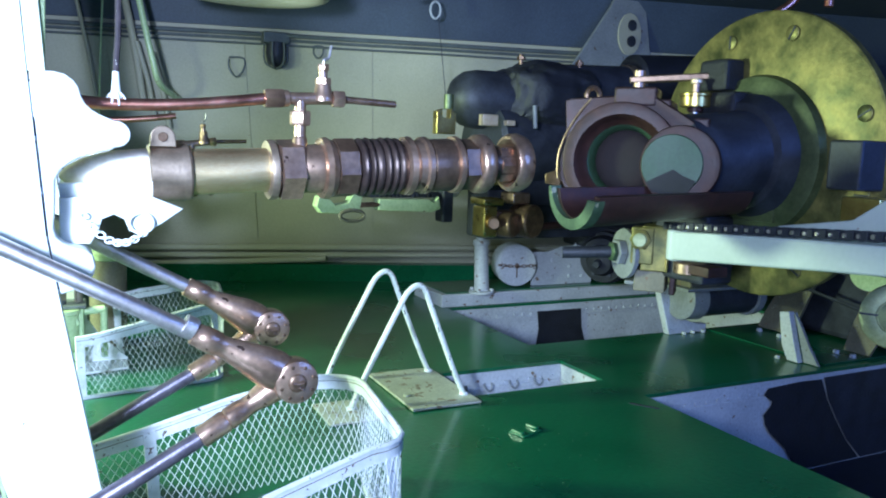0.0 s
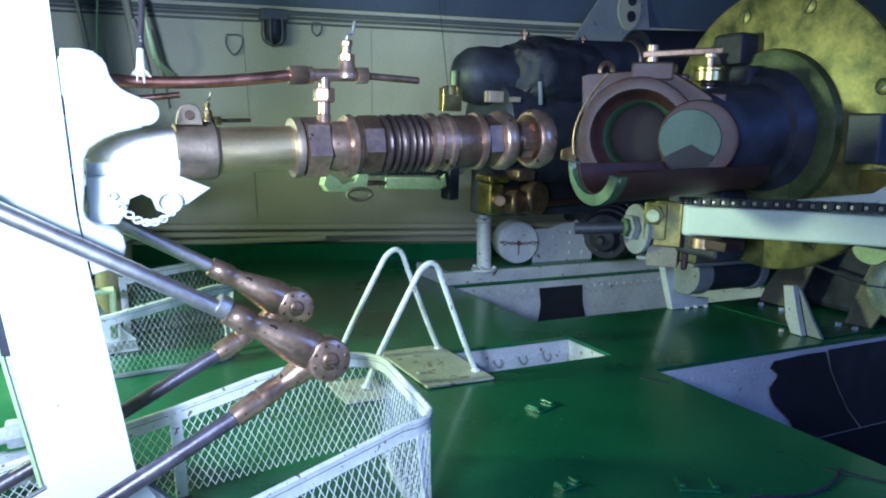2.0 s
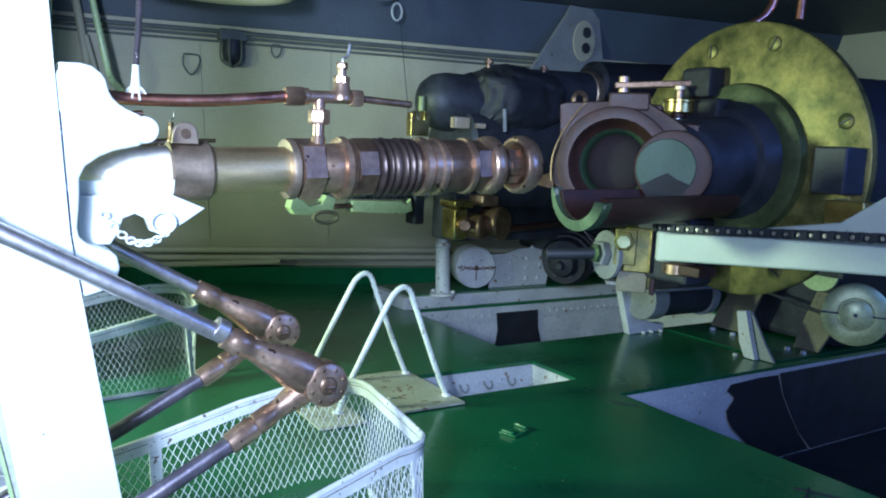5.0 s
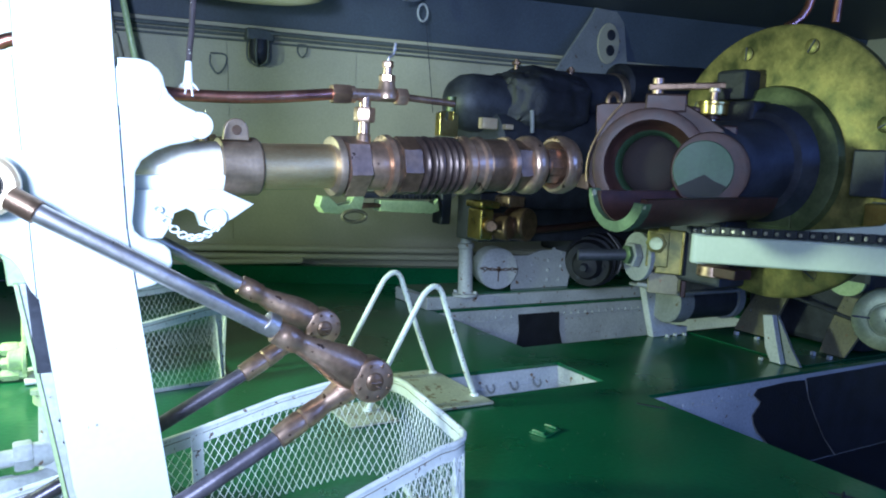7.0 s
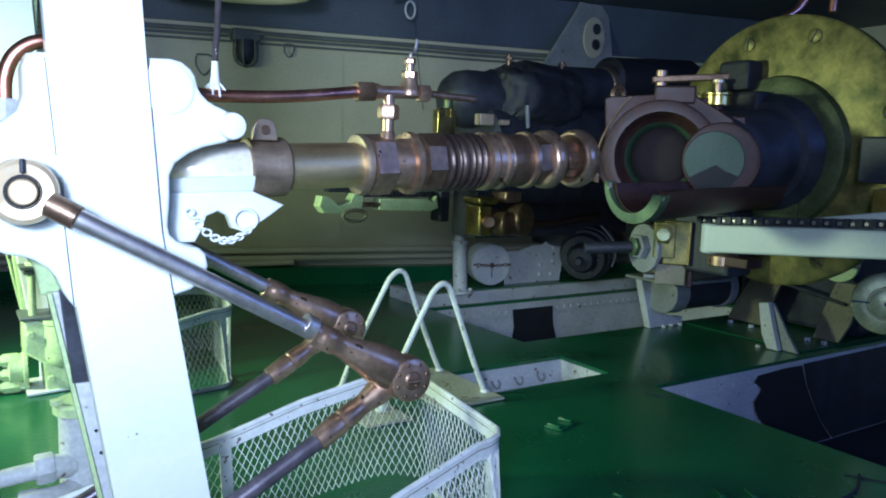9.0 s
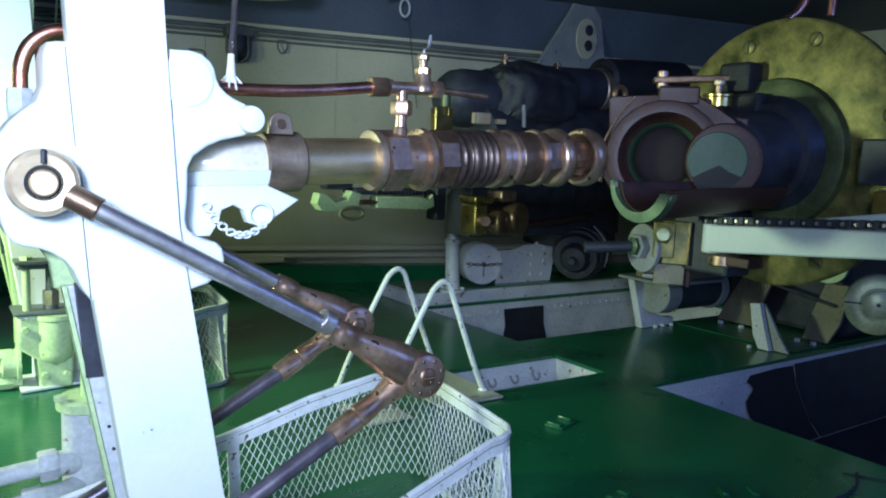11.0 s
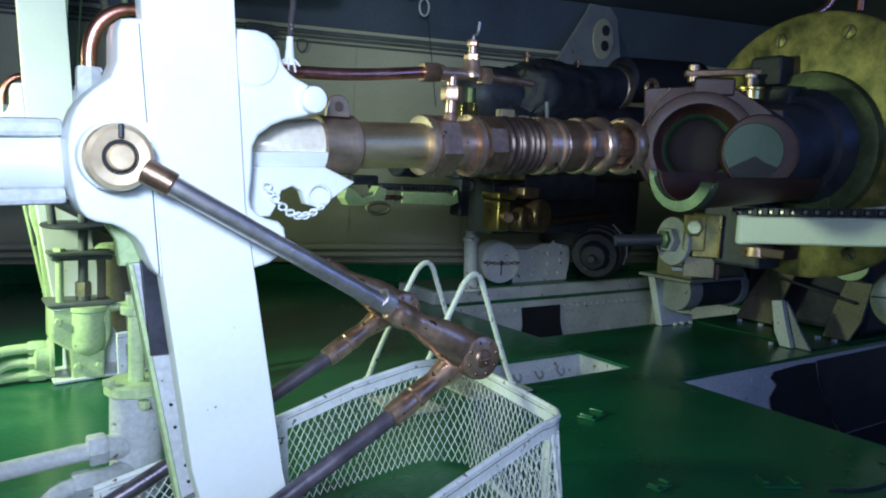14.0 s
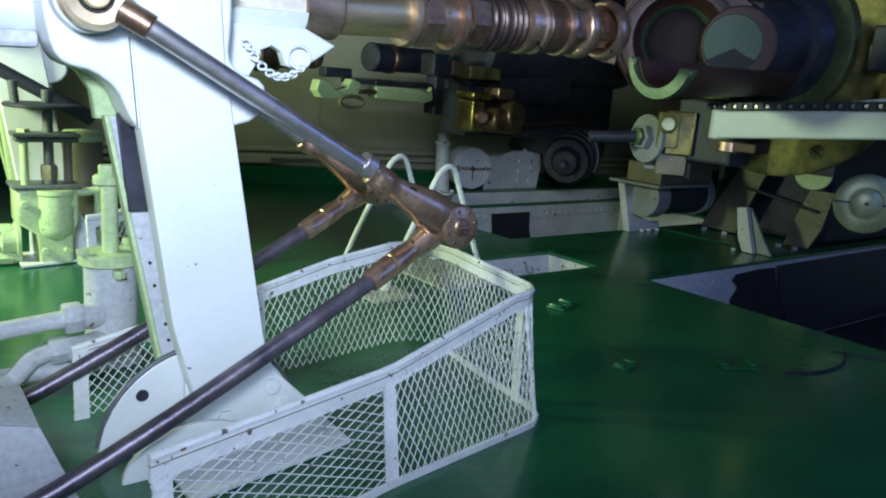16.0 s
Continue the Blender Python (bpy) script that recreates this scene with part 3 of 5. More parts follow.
# ---- mesh guards ----
def strand_mesh(bm, place, length, height, step, rise, r):
    """Expanded metal: zigzag strands that meet at the knots. place(s, h) gives the point; diamonds are step by rise."""
    nx, nz = max(1, round(2 * length / step)), max(1, round(2 * height / rise))
    for k in range(nx + 1):
        pts = [place(min(max((k + (0.5 if (j + k) % 2 else -0.5)) / nx, 0), 1) * length, height * j / nz) for j in range(nz + 1)]
        for a, b in zip(pts, pts[1:]):
            d = b - a
            if d.length < 1e-6:
                continue
            x = d.orthogonal().normalized() * r
            y = d.normalized().cross(x)
            q = [bm.verts.new(p + o) for p in (a, b) for o in (x, y, -x, -y)]
            for i in range(4):
                bm.faces.new((q[i], q[(i + 1) % 4], q[4 + (i + 1) % 4], q[4 + i]))


def contour(top):
    """The run of the guard from its far end round to its near end; its rim falls towards both ends."""
    far = [(-0.405, 0.09, 0.135), (-0.04, 0.115, 0.206), (0.15, 0.15, 0.243), (0.34, 0.185, 0.262)]
    bend1 = [(0.360 + 0.095 * math.sin(a), 0.10 + 0.085 * math.cos(a), 0.262) for a in [math.pi / 2 * k / 6 for k in range(1, 7)]]
    nu, nv = (0.401, -0.205) if top else (0.381, -0.275)
    bend2 = [(nu + 0.022 - 0.09 * (1 - math.cos(a)), nv - 0.075 * math.sin(a), 0.255) for a in [math.pi / 2 * k / 6 for k in range(0, 7)]]
    near = [(-0.022, -0.378 if top else -0.402, 0.199), (-0.43, -0.475 if top else -0.50, 0.188)]
    return [Vector((u, v, w if top else 0)) for u, v, w in far + bend1 + bend2 + near]


def runner(points):
    lengths = [0.0]
    for a, b in zip(points, points[1:]):
        lengths.append(lengths[-1] + (b - a).length)

    def at(f):
        s = f * lengths[-1]
        for i in range(len(points) - 1):
            if s <= lengths[i + 1] + 1e-9:
                k = (s - lengths[i]) / max(1e-9, lengths[i + 1] - lengths[i])
                return points[i].lerp(points[i + 1], k)
        return points[-1].copy()
    return at, lengths


TOPLINE, LOWLINE = contour(True), contour(False)
top_at, top_len = runner(TOPLINE)
low_at, low_len = runner(LOWLINE)


def guard_point(f, h):
    a, b = low_at(f), top_at(f)
    return a.lerp(b, h)


def flat_bar(bm, points, width, thick):
    """A flat bar on edge through the points."""
    pts = [Vector(p) for p in points]
    rows = []
    for i, p in enumerate(pts):
        d = (pts[min(i + 1, len(pts) - 1)] - pts[max(i - 1, 0)]).normalized()
        n = d.cross(Vector((0, 0, 1))).normalized() * thick / 2
        up = Vector((0, 0, width))
        rows.append([bm.verts.new(q) for q in (p - n - up, p + n - up, p + n, p - n)])
    for a, b in zip(rows, rows[1:]):
        for k in range(4):
            bm.faces.new((a[k], a[(k + 1) % 4], b[(k + 1) % 4], b[k]))
    bm.faces.new(rows[0]), bm.faces.new(rows[-1])
    return bm

def build_guard(lo, hi, uprights, panels, shift=(0, 0, 0)):
    shift = Vector(shift)
    guard = thing("guard_basket", Vector((0.1, -0.15, 0.0)) + shift, "white painted expanded metal guard round the linkage foot, open above", "guard", "guards")

    def gp(f, h):
        return guard_point(f, h) + shift
    n = round(60 * (hi - lo))
    line = [lo + (hi - lo) * k / n for k in range(n + 1)]
    bm = new_bm()
    flat_bar(bm, [gp(f, 1) for f in line], 0.03, 0.006)
    part("top_rail", bm, CAGE, guard)
    bm = new_bm()
    flat_bar(bm, [gp(f, 1) - Vector((0, 0, 0.0075)) for f in line], 0.0016, 0.0072)
    part("rail_seam", bm, TAN, guard, "dark seam under the rim")
    bm = new_bm()
    sweep(bm, [gp(f, 1) + Vector((0, 0, 0.002)) for f in line], 0.006, 8, 1)
    part("rim_wire", bm, CAGE, guard)
    bm = new_bm()
    flat_bar(bm, [gp(f, 0) + Vector((0, 0, 0.013)) for f in line if f > 0.42], 0.012, 0.007)
    part("bottom_rail", bm, CAGE, guard)
    for f in uprights:
        bm = new_bm()
        a, b = gp(f - 0.006, 0), gp(f + 0.006, 0)
        c, d = gp(f + 0.006, 0.97), gp(f - 0.006, 0.97)
        n = (b - a).cross(Vector((0, 0, 1))).normalized() * 0.004
        q = [bm.verts.new(p + s * n) for s in (0.4, 1.6) for p in (a, b, c, d)]
        for k in ((0, 1, 2, 3), (7, 6, 5, 4), (0, 4, 5, 1), (1, 5, 6, 2), (2, 6, 7, 3), (3, 7, 4, 0)):
            bm.faces.new([q[i] for i in k])
        part("upright", bm, CAGE, guard)
    for f0, f1, wide, tall in panels:
        bm = new_bm()
        strand_mesh(bm, lambda s, h: gp(f0 + s / total, 0.03 + 0.87 * h / 0.2), total * (f1 - f0), 0.2, wide, tall, 0.00095)
        part("mesh", bm, CAGE, guard, "white expanded metal mesh", "stuff")
    return guard


def share(i):
    """How far along the guard its corner number i lies, from 0 to 1."""
    return top_len[i] / top_len[-1]


total = (top_len[-1] + low_len[-1]) / 2
F1, F2, F3, F4 = share(1), share(10), share(14), share(17)
build_guard(0.0, 1.0, (0.006, F1, F2, F3, F4, 0.992), ((0.0, F2, 0.019, 0.034), (F2, F4, 0.017, 0.034), (F4, 1.0, 0.036, 0.018)))
build_guard(0.22, 0.83, (0.226, F2, F3, 0.824), ((0.22, F2, 0.019, 0.034), (F2, 0.83, 0.019, 0.034)), (-0.105, 1.42, 0.0))

# ---- pipe with couplings on the gun's axis ----
hose = thing("coupled_pipe", (0.4, -0.03, 0.776), "bronze and gunmetal pipe with hexagon couplings and ribbed bellows", "pipe", "coupled pipes")


def turned(name, rows, mat, label="", seg=44, parent=None, turn=0.0):
    bm = new_bm()
    lathe(bm, rows, AX, seg, turn)
    return part(name, bm, mat, parent or hose, label)


turned("band", [(-0.045, 0.050), (-0.042, 0.055), (0.028, 0.056), (0.033, 0.052)], BAND)
bm = new_bm()
prism(bm, [(-0.022 + 0.0225 * math.cos(radians(a)), 0.843 + 0.0225 * math.sin(radians(a))) for a in range(0, 181, 18)] + [(-0.046, 0.826), (0.002, 0.826)], -0.078, -0.066, 0.002)
lug = part("lug", bm, BAND, hose)
bm = new_bm()
rod(bm, (-0.022, -0.0805, 0.844), (-0.022, -0.0775, 0.844), 0.009, seg=16, bevel=0.001)
part("rivet", bm, DULL, lug)
turned("pipe", [(0.02, 0.045), (0.186, 0.045)], GUNMETAL, "polished yellow gunmetal")
turned("flange", [(0.182, 0.050), (0.184, 0.060), (0.190, 0.062), (0.198, 0.062), (0.202, 0.055)], BAND)
turned("hex_nut", [(0.203, 0.055), (0.207, 0.064), (0.252, 0.064), (0.256, 0.055)], BRONZE, seg=6, turn=0.25)
turned("sleeve", [(0.25, 0.046), (0.262, 0.050), (0.30, 0.052), (0.300, 0.055)], BRONZE)
turned("collar", [(0.296, 0.054), (0.298, 0.064), (0.310, 0.066), (0.316, 0.062), (0.322, 0.060)], BRONZE)
turned("hex_nut", [(0.322, 0.056), (0.326, 0.064), (0.368, 0.064), (0.373, 0.056)], DULL, seg=8, turn=0.2)
rows = [(0.374, 0.05)]
for k, wide in enumerate((0.019, 0.015, 0.021, 0.016, 0.018, 0.016)):
    a, r = rows[-1][0] + 0.001, 0.0012 * math.sin(2.3 * k)
    rows += [(a, 0.0545), (a + 0.2 * wide, 0.061 + r), (a + 0.45 * wide, 0.0635 + r), (a + 0.7 * wide, 0.0625 + r), (a + 0.9 * wide, 0.0555)]
turned("bellows", rows + [(0.488, 0.05)], BELLOWS, "dark ribbed bronze bellows")
turned("collar", [(0.484, 0.055), (0.487, 0.064), (0.50, 0.066), (0.507, 0.060), (0.511, 0.057)], BRONZE)
turned("collar", [(0.511, 0.056), (0.526, 0.058), (0.530, 0.064), (0.540, 0.065), (0.544, 0.059)], BRONZE)
turned("sleeve", [(0.544, 0.055), (0.548, 0.059), (0.60, 0.060), (0.606, 0.056)], DULL)
turned("collar", [(0.604, 0.056), (0.607, 0.064), (0.617, 0.066), (0.624, 0.058)], BRONZE)
turned("hex_nut", [(0.624, 0.050), (0.627, 0.059), (0.660, 0.059), (0.664, 0.05)], DULL, seg=6, turn=0.4)
turned("ring_flange", [(0.660, 0.048), (0.663, 0.062), (0.670, 0.068), (0.688, 0.069), (0.698, 0.063), (0.704, 0.05)], BRONZE)
turned("neck", [(0.70, 0.040), (0.79, 0.040)], DULL)
turned("hex_nut", [(0.722, 0.034), (0.725, 0.046), (0.758, 0.046), (0.762, 0.034)], BRONZE, seg=6, turn=0.1)
turned("ring_flange", [(0.786, 0.040), (0.766, 0.048), (0.756, 0.058), (0.757, 0.064), (0.764, 0.069), (0.782, 0.070), (0.798, 0.064), (0.806, 0.045), (0.806, 0.0)], BRONZE)

# ---- copper pipe and cock above it ----
air = thing("copper_pipe", (0.0, -0.04, 0.92), "copper air pipe with brass unions bending over the strut", "pipe", "copper pipes")
bm = new_bm()
sweep(bm, [(-0.427, -0.021, 0.87), (-0.425, -0.021, 0.91), (-0.41, -0.022, 0.945), (-0.375, -0.024, 0.968), (-0.32, -0.026, 0.965), (-0.24, -0.03, 0.925), (-0.16, -0.035, 0.904), (-0.06, -0.038, 0.903), (0.05, -0.04, 0.911), (0.19, -0.04, 0.930)], 0.0115, 14, 5)
part("tube", bm, COPPER, air)
bm = new_bm()
hexagon(bm, (-0.427, -0.021, 0.835), (-0.427, -0.021, 0.875), 0.021)
rod(bm, (-0.427, -0.021, 0.79), (-0.427, -0.021, 0.84), 0.018)
part("union", bm, PLATE, air, "grey painted union nut")
cock = thing("drain_cock", (0.25, -0.04, 0.9), "small brass drain cock on a tee with hexagon unions", "valve", "cocks")
for name, p, q, r, hx, mat in (("union", (0.176, -0.04, 0.929), (0.215, -0.04, 0.931), 0.021, True, DULL), ("gland", (0.213, -0.04, 0.931), (0.226, -0.04, 0.932), 0.017, False, BRONZE), ("tee_body", (0.224, -0.04, 0.932), (0.318, -0.04, 0.936), 0.0125, False, BRONZE),
                               ("riser", (0.25, -0.04, 0.83), (0.25, -0.04, 0.932), 0.012, False, BRONZE), ("riser_nut", (0.25, -0.04, 0.878), (0.25, -0.04, 0.908), 0.022, True, BRONZE), ("union", (0.318, -0.042, 0.936), (0.343, -0.042, 0.936), 0.019, True, BRONZE),
                               ("gland_nut", (0.298, -0.04, 0.963), (0.298, -0.04, 0.978), 0.017, True, BRONZE), ("stem", (0.298, -0.04, 0.976), (0.298, -0.04, 1.0), 0.009, False, BRONZE),
                               ("cap", (0.298, -0.04, 0.992), (0.298, -0.04, 1.006), 0.012, True, BRONZE), ("tail_pipe", (0.34, -0.042, 0.936), (0.46, -0.046, 0.932), 0.0075, False, DULL)):
    bm = new_bm()
    (hexagon if hx else rod)(bm, p, q, r)
    part(name, bm, mat, cock)
bm = new_bm()
lathe(bm, [(0, 0.012), (0.004, 0.022), (0.012, 0.023), (0.018, 0.020), (0.042, 0.015), (0.044, 0.012)], pose(0.298, -0.04, 0.925, 0, -90, 0), 24)
part("cock_body", bm, BRONZE, cock)
bm = new_bm()
sweep(bm, [(0.298, -0.04, 1.004), (0.30, -0.04, 1.015), (0.31, -0.038, 1.02), (0.316, -0.036, 1.045)], 0.003, 8, 3)
part("lever", bm, STEEL, cock)
bm = new_bm()
lathe(bm, [(0, 0.012), (0.004, 0.016), (0.05, 0.015), (0.055, 0.012)], pose(0.25, -0.04, 0.80, 0, -90, 0), 20)
part("saddle", bm, BRONZE, cock)

rope = thing("rope", (-0.099, -0.031, 0.915), "dark rope with a frayed white end hanging from the deckhead", "rope")
bm = new_bm()
sweep(bm, [(-0.099, -0.031, 0.92), (-0.098, -0.031, 0.98), (-0.094, -0.031, 1.03), (-0.088, -0.03, 1.2), (-0.07, -0.03, 1.45), (-0.05, -0.03, 1.74)], 0.0056, 8, 4)
part("rope_core", bm, ROPE, rope)
for k in range(9):
    a = 0.7 * k
    bm = new_bm()
    sweep(bm, [(-0.099, -0.031, 0.928), (-0.099 + 0.012 * math.cos(a), -0.031 + 0.012 * math.sin(a), 0.920), (-0.099 + (0.018 + 0.002 * (k % 3)) * math.cos(a), -0.031 + 0.02 * math.sin(a), 0.908 - 0.003 * (k % 4))], 0.0018, 6, 3)
    part("frayed_strand", bm, WHITE, rope)
bm = new_bm()
lathe(bm, [(0, 0.013), (0.006, 0.011), (0.016, 0.0085), (0.03, 0.007), (0.044, 0.0062), (0.05, 0.006)], pose(-0.099, -0.031, 0.912, 0, -90, 0), 12)
part("tape", bm, WHITE, rope, "white tape wrapping")

# ---- breech ----
N = Vector((-0.75, -0.66, 0)).normalized()
H = Vector((0.66, -0.75, 0)).normalized()
UP = Vector((0, 0, 1))
FC = Vector((1.238, -0.072, 0.821))


def face(h, w, n=0.0):
    """A place on the breech's open face: to its right, up, and out of it."""
    return FC + H * h + UP * w + N * n


def face_frame(h, w, n=0.0):
    p = face(h, w, n)
    return along(p, p + N)[0]


breech = thing("breech_housing", (1.2, 0.0, 0.82), "bronze breech housing with a round open port and stepped rings", "breech", "breeches")


def port(name, rows, mat, h, w, n=0.0, label="", seg=48):
    bm = new_bm()
    lathe(bm, rows, face_frame(h, w, n), seg)
    return part(name, bm, mat, breech, label)


port("body", [(-0.30, 0.13), (-0.20, 0.145), (-0.02, 0.15), (0.0, 0.153), (0.010, 0.156), (0.016, 0.154), (0.018, 0.148), (0.018, 0.124), (0.012, 0.119), (-0.006, 0.114), (-0.024, 0.104), (-0.030, 0.098), (-0.080, 0.096), (-0.082, 0.0)], BREECH, -0.138, 0.004)
port("bore_ring", [(-0.0815, 0.097), (-0.034, 0.0975), (-0.036, 0.094), (-0.060, 0.084), (-0.0815, 0.078)], PLUG, -0.138, 0.004, label="bore wall with a green reflection put into its colour")
port("bore_core", [(-0.0815, 0.090), (-0.064, 0.088), (-0.052, 0.080), (-0.043, 0.066), (-0.039, 0.05), (-0.037, 0.028), (-0.037, 0.0)], PLUM, -0.130, 0.003, label="smooth dark bronze core")
port("rim", [(-0.06, 0.100), (0.004, 0.101), (0.011, 0.098), (0.013, 0.088), (0.010, 0.0)], BREECH, 0.018, 0.0, 0.03)
port("mirror_plate", [(0.008, 0.077), (0.018, 0.077), (0.020, 0.075), (0.0205, 0.0)], PLUG, 0.0, 0.0, 0.03, label="round plate, green for the deck mirrored in it")
# A thin dark sheet stands for the wedge reflected in the round plate.
bm = new_bm()
a = [face(h, w, 0.0512) for h, w in ((-0.062, -0.048), (-0.03, -0.03), (0.005, -0.012), (0.03, -0.028), (0.062, -0.04), (0.045, -0.068), (0.0, -0.082), (-0.045, -0.07))]
b = [p + N * 0.003 for p in a]
va, vb = [bm.verts.new(p) for p in a], [bm.verts.new(p) for p in b]
bm.faces.new(va), bm.faces.new(vb)
for i in range(8):
    bm.faces.new((va[i], va[(i + 1) % 8], vb[(i + 1) % 8], vb[i]))
part("wedge_reflection", bm, SHADE, breech, "thin dark wedge standing for a reflection in the plate")
M = Matrix.Translation(FC) @ Matrix((( *H, 0), (*(-N), 0), (*UP, 0), (0, 0, 0, 1))).transposed()
for name, lo, hi, mat in (("top_web", (-0.29, 0.03, 0.12), (-0.02, 0.20, 0.170), BREECH), ("top_block", (-0.165, -0.004, 0.150), (-0.055, 0.10, 0.199), BREECH), ("neck", (-0.05, 0.02, 0.04), (0.08, 0.16, 0.122), BREECH)):
    bm = new_bm()
    box(bm, lo, hi, 0.006, M)
    part(name, bm, mat, breech)
# the cast face plate round the port, with a hole for the bore
CORNERS = [(-0.305, -0.05), (-0.306, 0.0), (-0.29, 0.06), (-0.297, 0.167), (-0.161, 0.176), (-0.055, 0.172), (0.0, 0.14), (0.045, 0.11), (0.06, 0.0), (0.03, -0.10), (-0.05, -0.15), (-0.138, -0.16), (-0.25, -0.13)]


def reach(angle):
    """How far the plate's edge lies from the port's centre in that direction."""
    d, best = Vector((math.cos(angle), math.sin(angle))), 0.16
    for p, q in zip(CORNERS, CORNERS[1:] + CORNERS[:1]):
        a, e = Vector(p) - Vector((-0.138, 0.004)), Vector(q) - Vector(p)
        det = d.x * e.y - d.y * e.x
        if abs(det) > 1e-9:
            far, along_edge = (a.x * e.y - a.y * e.x) / det, (a.x * d.y - a.y * d.x) / det
            if far > 0 and -1e-6 <= along_edge <= 1.000001:
                best = max(0.146, far)
    return best


bm = new_bm()
loops = []
for n, inner in ((-0.002, False), (0.004, None), (0.004, True), (0.10, True), (0.10, False)):
    ring = []
    for k in range(96):
        a = 2 * math.pi * k / 96
        r = 0.142 if inner else reach(a) - (0.004 if inner is False and n < 0 else 0.0)
        ring.append(bm.verts.new(M @ Vector((-0.138 + r * math.cos(a), n, 0.004 + r * math.sin(a)))))
    loops.append(ring)
for p, q in ((loops[0], loops[1]), (loops[1], loops[4]), (loops[4], loops[3]), (loops[3], loops[2]), (loops[2], loops[0])):
    for k in range(96):
        bm.faces.new((p[k], p[(k + 1) % 96], q[(k + 1) % 96], q[k]))
part("face_casting", bm, BREECH, breech)
bm = new_bm()
sweep(bm, [M @ Vector((h, -0.002, w)) for h, w in ((-0.225, 0.168), (-0.252, 0.135), (-0.283, 0.085), (-0.303, 0.035), (-0.309, -0.01), (-0.306, -0.05))], 0.0035, 8, 5)
part("wear_edge", bm, BRONZE, breech, "worn bright bronze edge of the housing")
bm = new_bm()
prism(bm, [(-0.30, -0.075), (-0.345, -0.066), (-0.345, -0.04), (-0.312, -0.026), (-0.298, -0.03)], 0.006, 0.03, 0.003)
bm.transform(M)
part("side_ear", bm, DULL, breech)
# loading trough
bm = new_bm()
m = pose(0.9, -0.12, 0.755, 0, -1.5, 0)
rings = []
for a, shrink in ((0.0, 1.0), (0.5, 0.82)):
    rings.append([bm.verts.new(m @ Vector((a, shrink * r * math.cos(t), shrink * r * math.sin(t)))) for r in (0.092, 0.070) for t in ([math.pi + 0.14 + (math.pi - 0.14) * k / 16 for k in range(17)] if r > 0.08 else [2 * math.pi - (math.pi - 0.14) * k / 16 for k in range(17)])])
k = len(rings[0])
for i in range(k):
    bm.faces.new((rings[0][i], rings[0][(i + 1) % k], rings[1][(i + 1) % k], rings[1][i]))
for i in range(16):
    for r in rings:
        bm.faces.new((r[i], r[i + 1], r[k - 2 - i], r[k - 1 - i]))
part("trough", bm, BREECH, breech, "dark bronze loading trough")
bm = new_bm()
out = [(0.095, math.pi + 0.22 + (math.pi - 0.16) * k / 16) for k in range(17)] + [(0.066 + 0.018 * ((16 - k) / 16) ** 2, math.pi + 0.30 + (math.pi - 0.24) * (16 - k) / 16) for k in range(17)]
q0, q1 = ([bm.verts.new(m @ Vector((a, r * math.cos(t), r * math.sin(t)))) for r, t in out] for a in (-0.016, 0.012))
for i in range(34):
    bm.faces.new((q0[i], q0[(i + 1) % 34], q1[(i + 1) % 34], q1[i]))
for i in range(16):
    for r in (q0, q1):
        bm.faces.new((r[i], r[i + 1], r[32 - i], r[33 - i]))
part("lip", bm, LIP, breech, "green lip of the trough")
bm = new_bm()
box(bm, (1.46, 0.015, 0.471), (1.58, 0.232, 0.675), 0.012)
part("lower_case", bm, IRON, breech, "dark iron case below the breech")
# lever with its brass cup
for name, p, q, r, mat in (("lever_pin", (1.371, 0.244, 1.04), (1.371, 0.244, 1.096), 0.017, BRONZE), ("lever_pin", (1.535, 0.094, 1.05), (1.535, 0.094, 1.118), 0.014, BRONZE), ("cup_stem", (1.467, 0.105, 1.02), (1.467, 0.105, 1.064), 0.011, BRONZE), ("cup_nut", (1.467, 0.105, 1.054), (1.467, 0.105, 1.068), 0.017, COLLAR),
                           ("cup_rim", (1.467, 0.105, 1.016), (1.467, 0.105, 1.027), 0.046, BRASS), ("cup", (1.467, 0.105, 0.986), (1.467, 0.105, 1.018), 0.043, BRASS), ("cup_foot", (1.467, 0.105, 0.964), (1.467, 0.105, 0.976), 0.013, STEEL), ("cup_neck", (1.467, 0.105, 0.972), (1.467, 0.105, 0.988), 0.022, BREECH)):
    bm = new_bm()
    rod(bm, p, q, r, bevel=0.003)
    part(name, bm, mat, breech)
bm = new_bm()
m, d = along((1.35, 0.262, 1.066), (1.56, 0.072, 1.082))
box(bm, (0, -0.017, -0.010), (d, 0.017, 0.010), 0.004, m)
part("lever", bm, DULL, breech)
bm = new_bm()
box(bm, (1.505, 0.03, 1.035), (1.58, 0.14, 1.125), 0.012)
part("cover_box", bm, BLACK, breech, "black cover box")
bm = new_bm()
box(bm, (1.49, -0.02, 0.94), (1.58, 0.12, 1.03), 0.012)
part("cover_base", bm, BLACK, breech)
bm = new_bm()
sweep(bm, [(1.246 + 0.024 * math.cos(t), 0.30, 1.015 + 0.024 * math.sin(t)) for t in [2 * math.pi * k / 16 for k in range(17)]], 0.008, 8, 1)
part("eye_ring", bm, DULL, breech)

shield = thing("brass_face_plate", (1.6, -0.03, 0.85), "large round tarnished brass plate with slotted screws behind the breech", "face plate", "face plates")
bm = new_bm()
lathe(bm, [(1.585, 0.10), (1.585, 0.392), (1.589, 0.4), (1.612, 0.4), (1.615, 0.396), (1.615, 0.0)], AX, 72)
plate = part("disc", bm, TARNISH, shield)
bm = new_bm()
lathe(bm, [(1.50, 0.12), (1.51, 0.15), (1.555, 0.175)], AX, 56)
part("hub", bm, IRON, shield, "dark steel hub")
bm = new_bm()
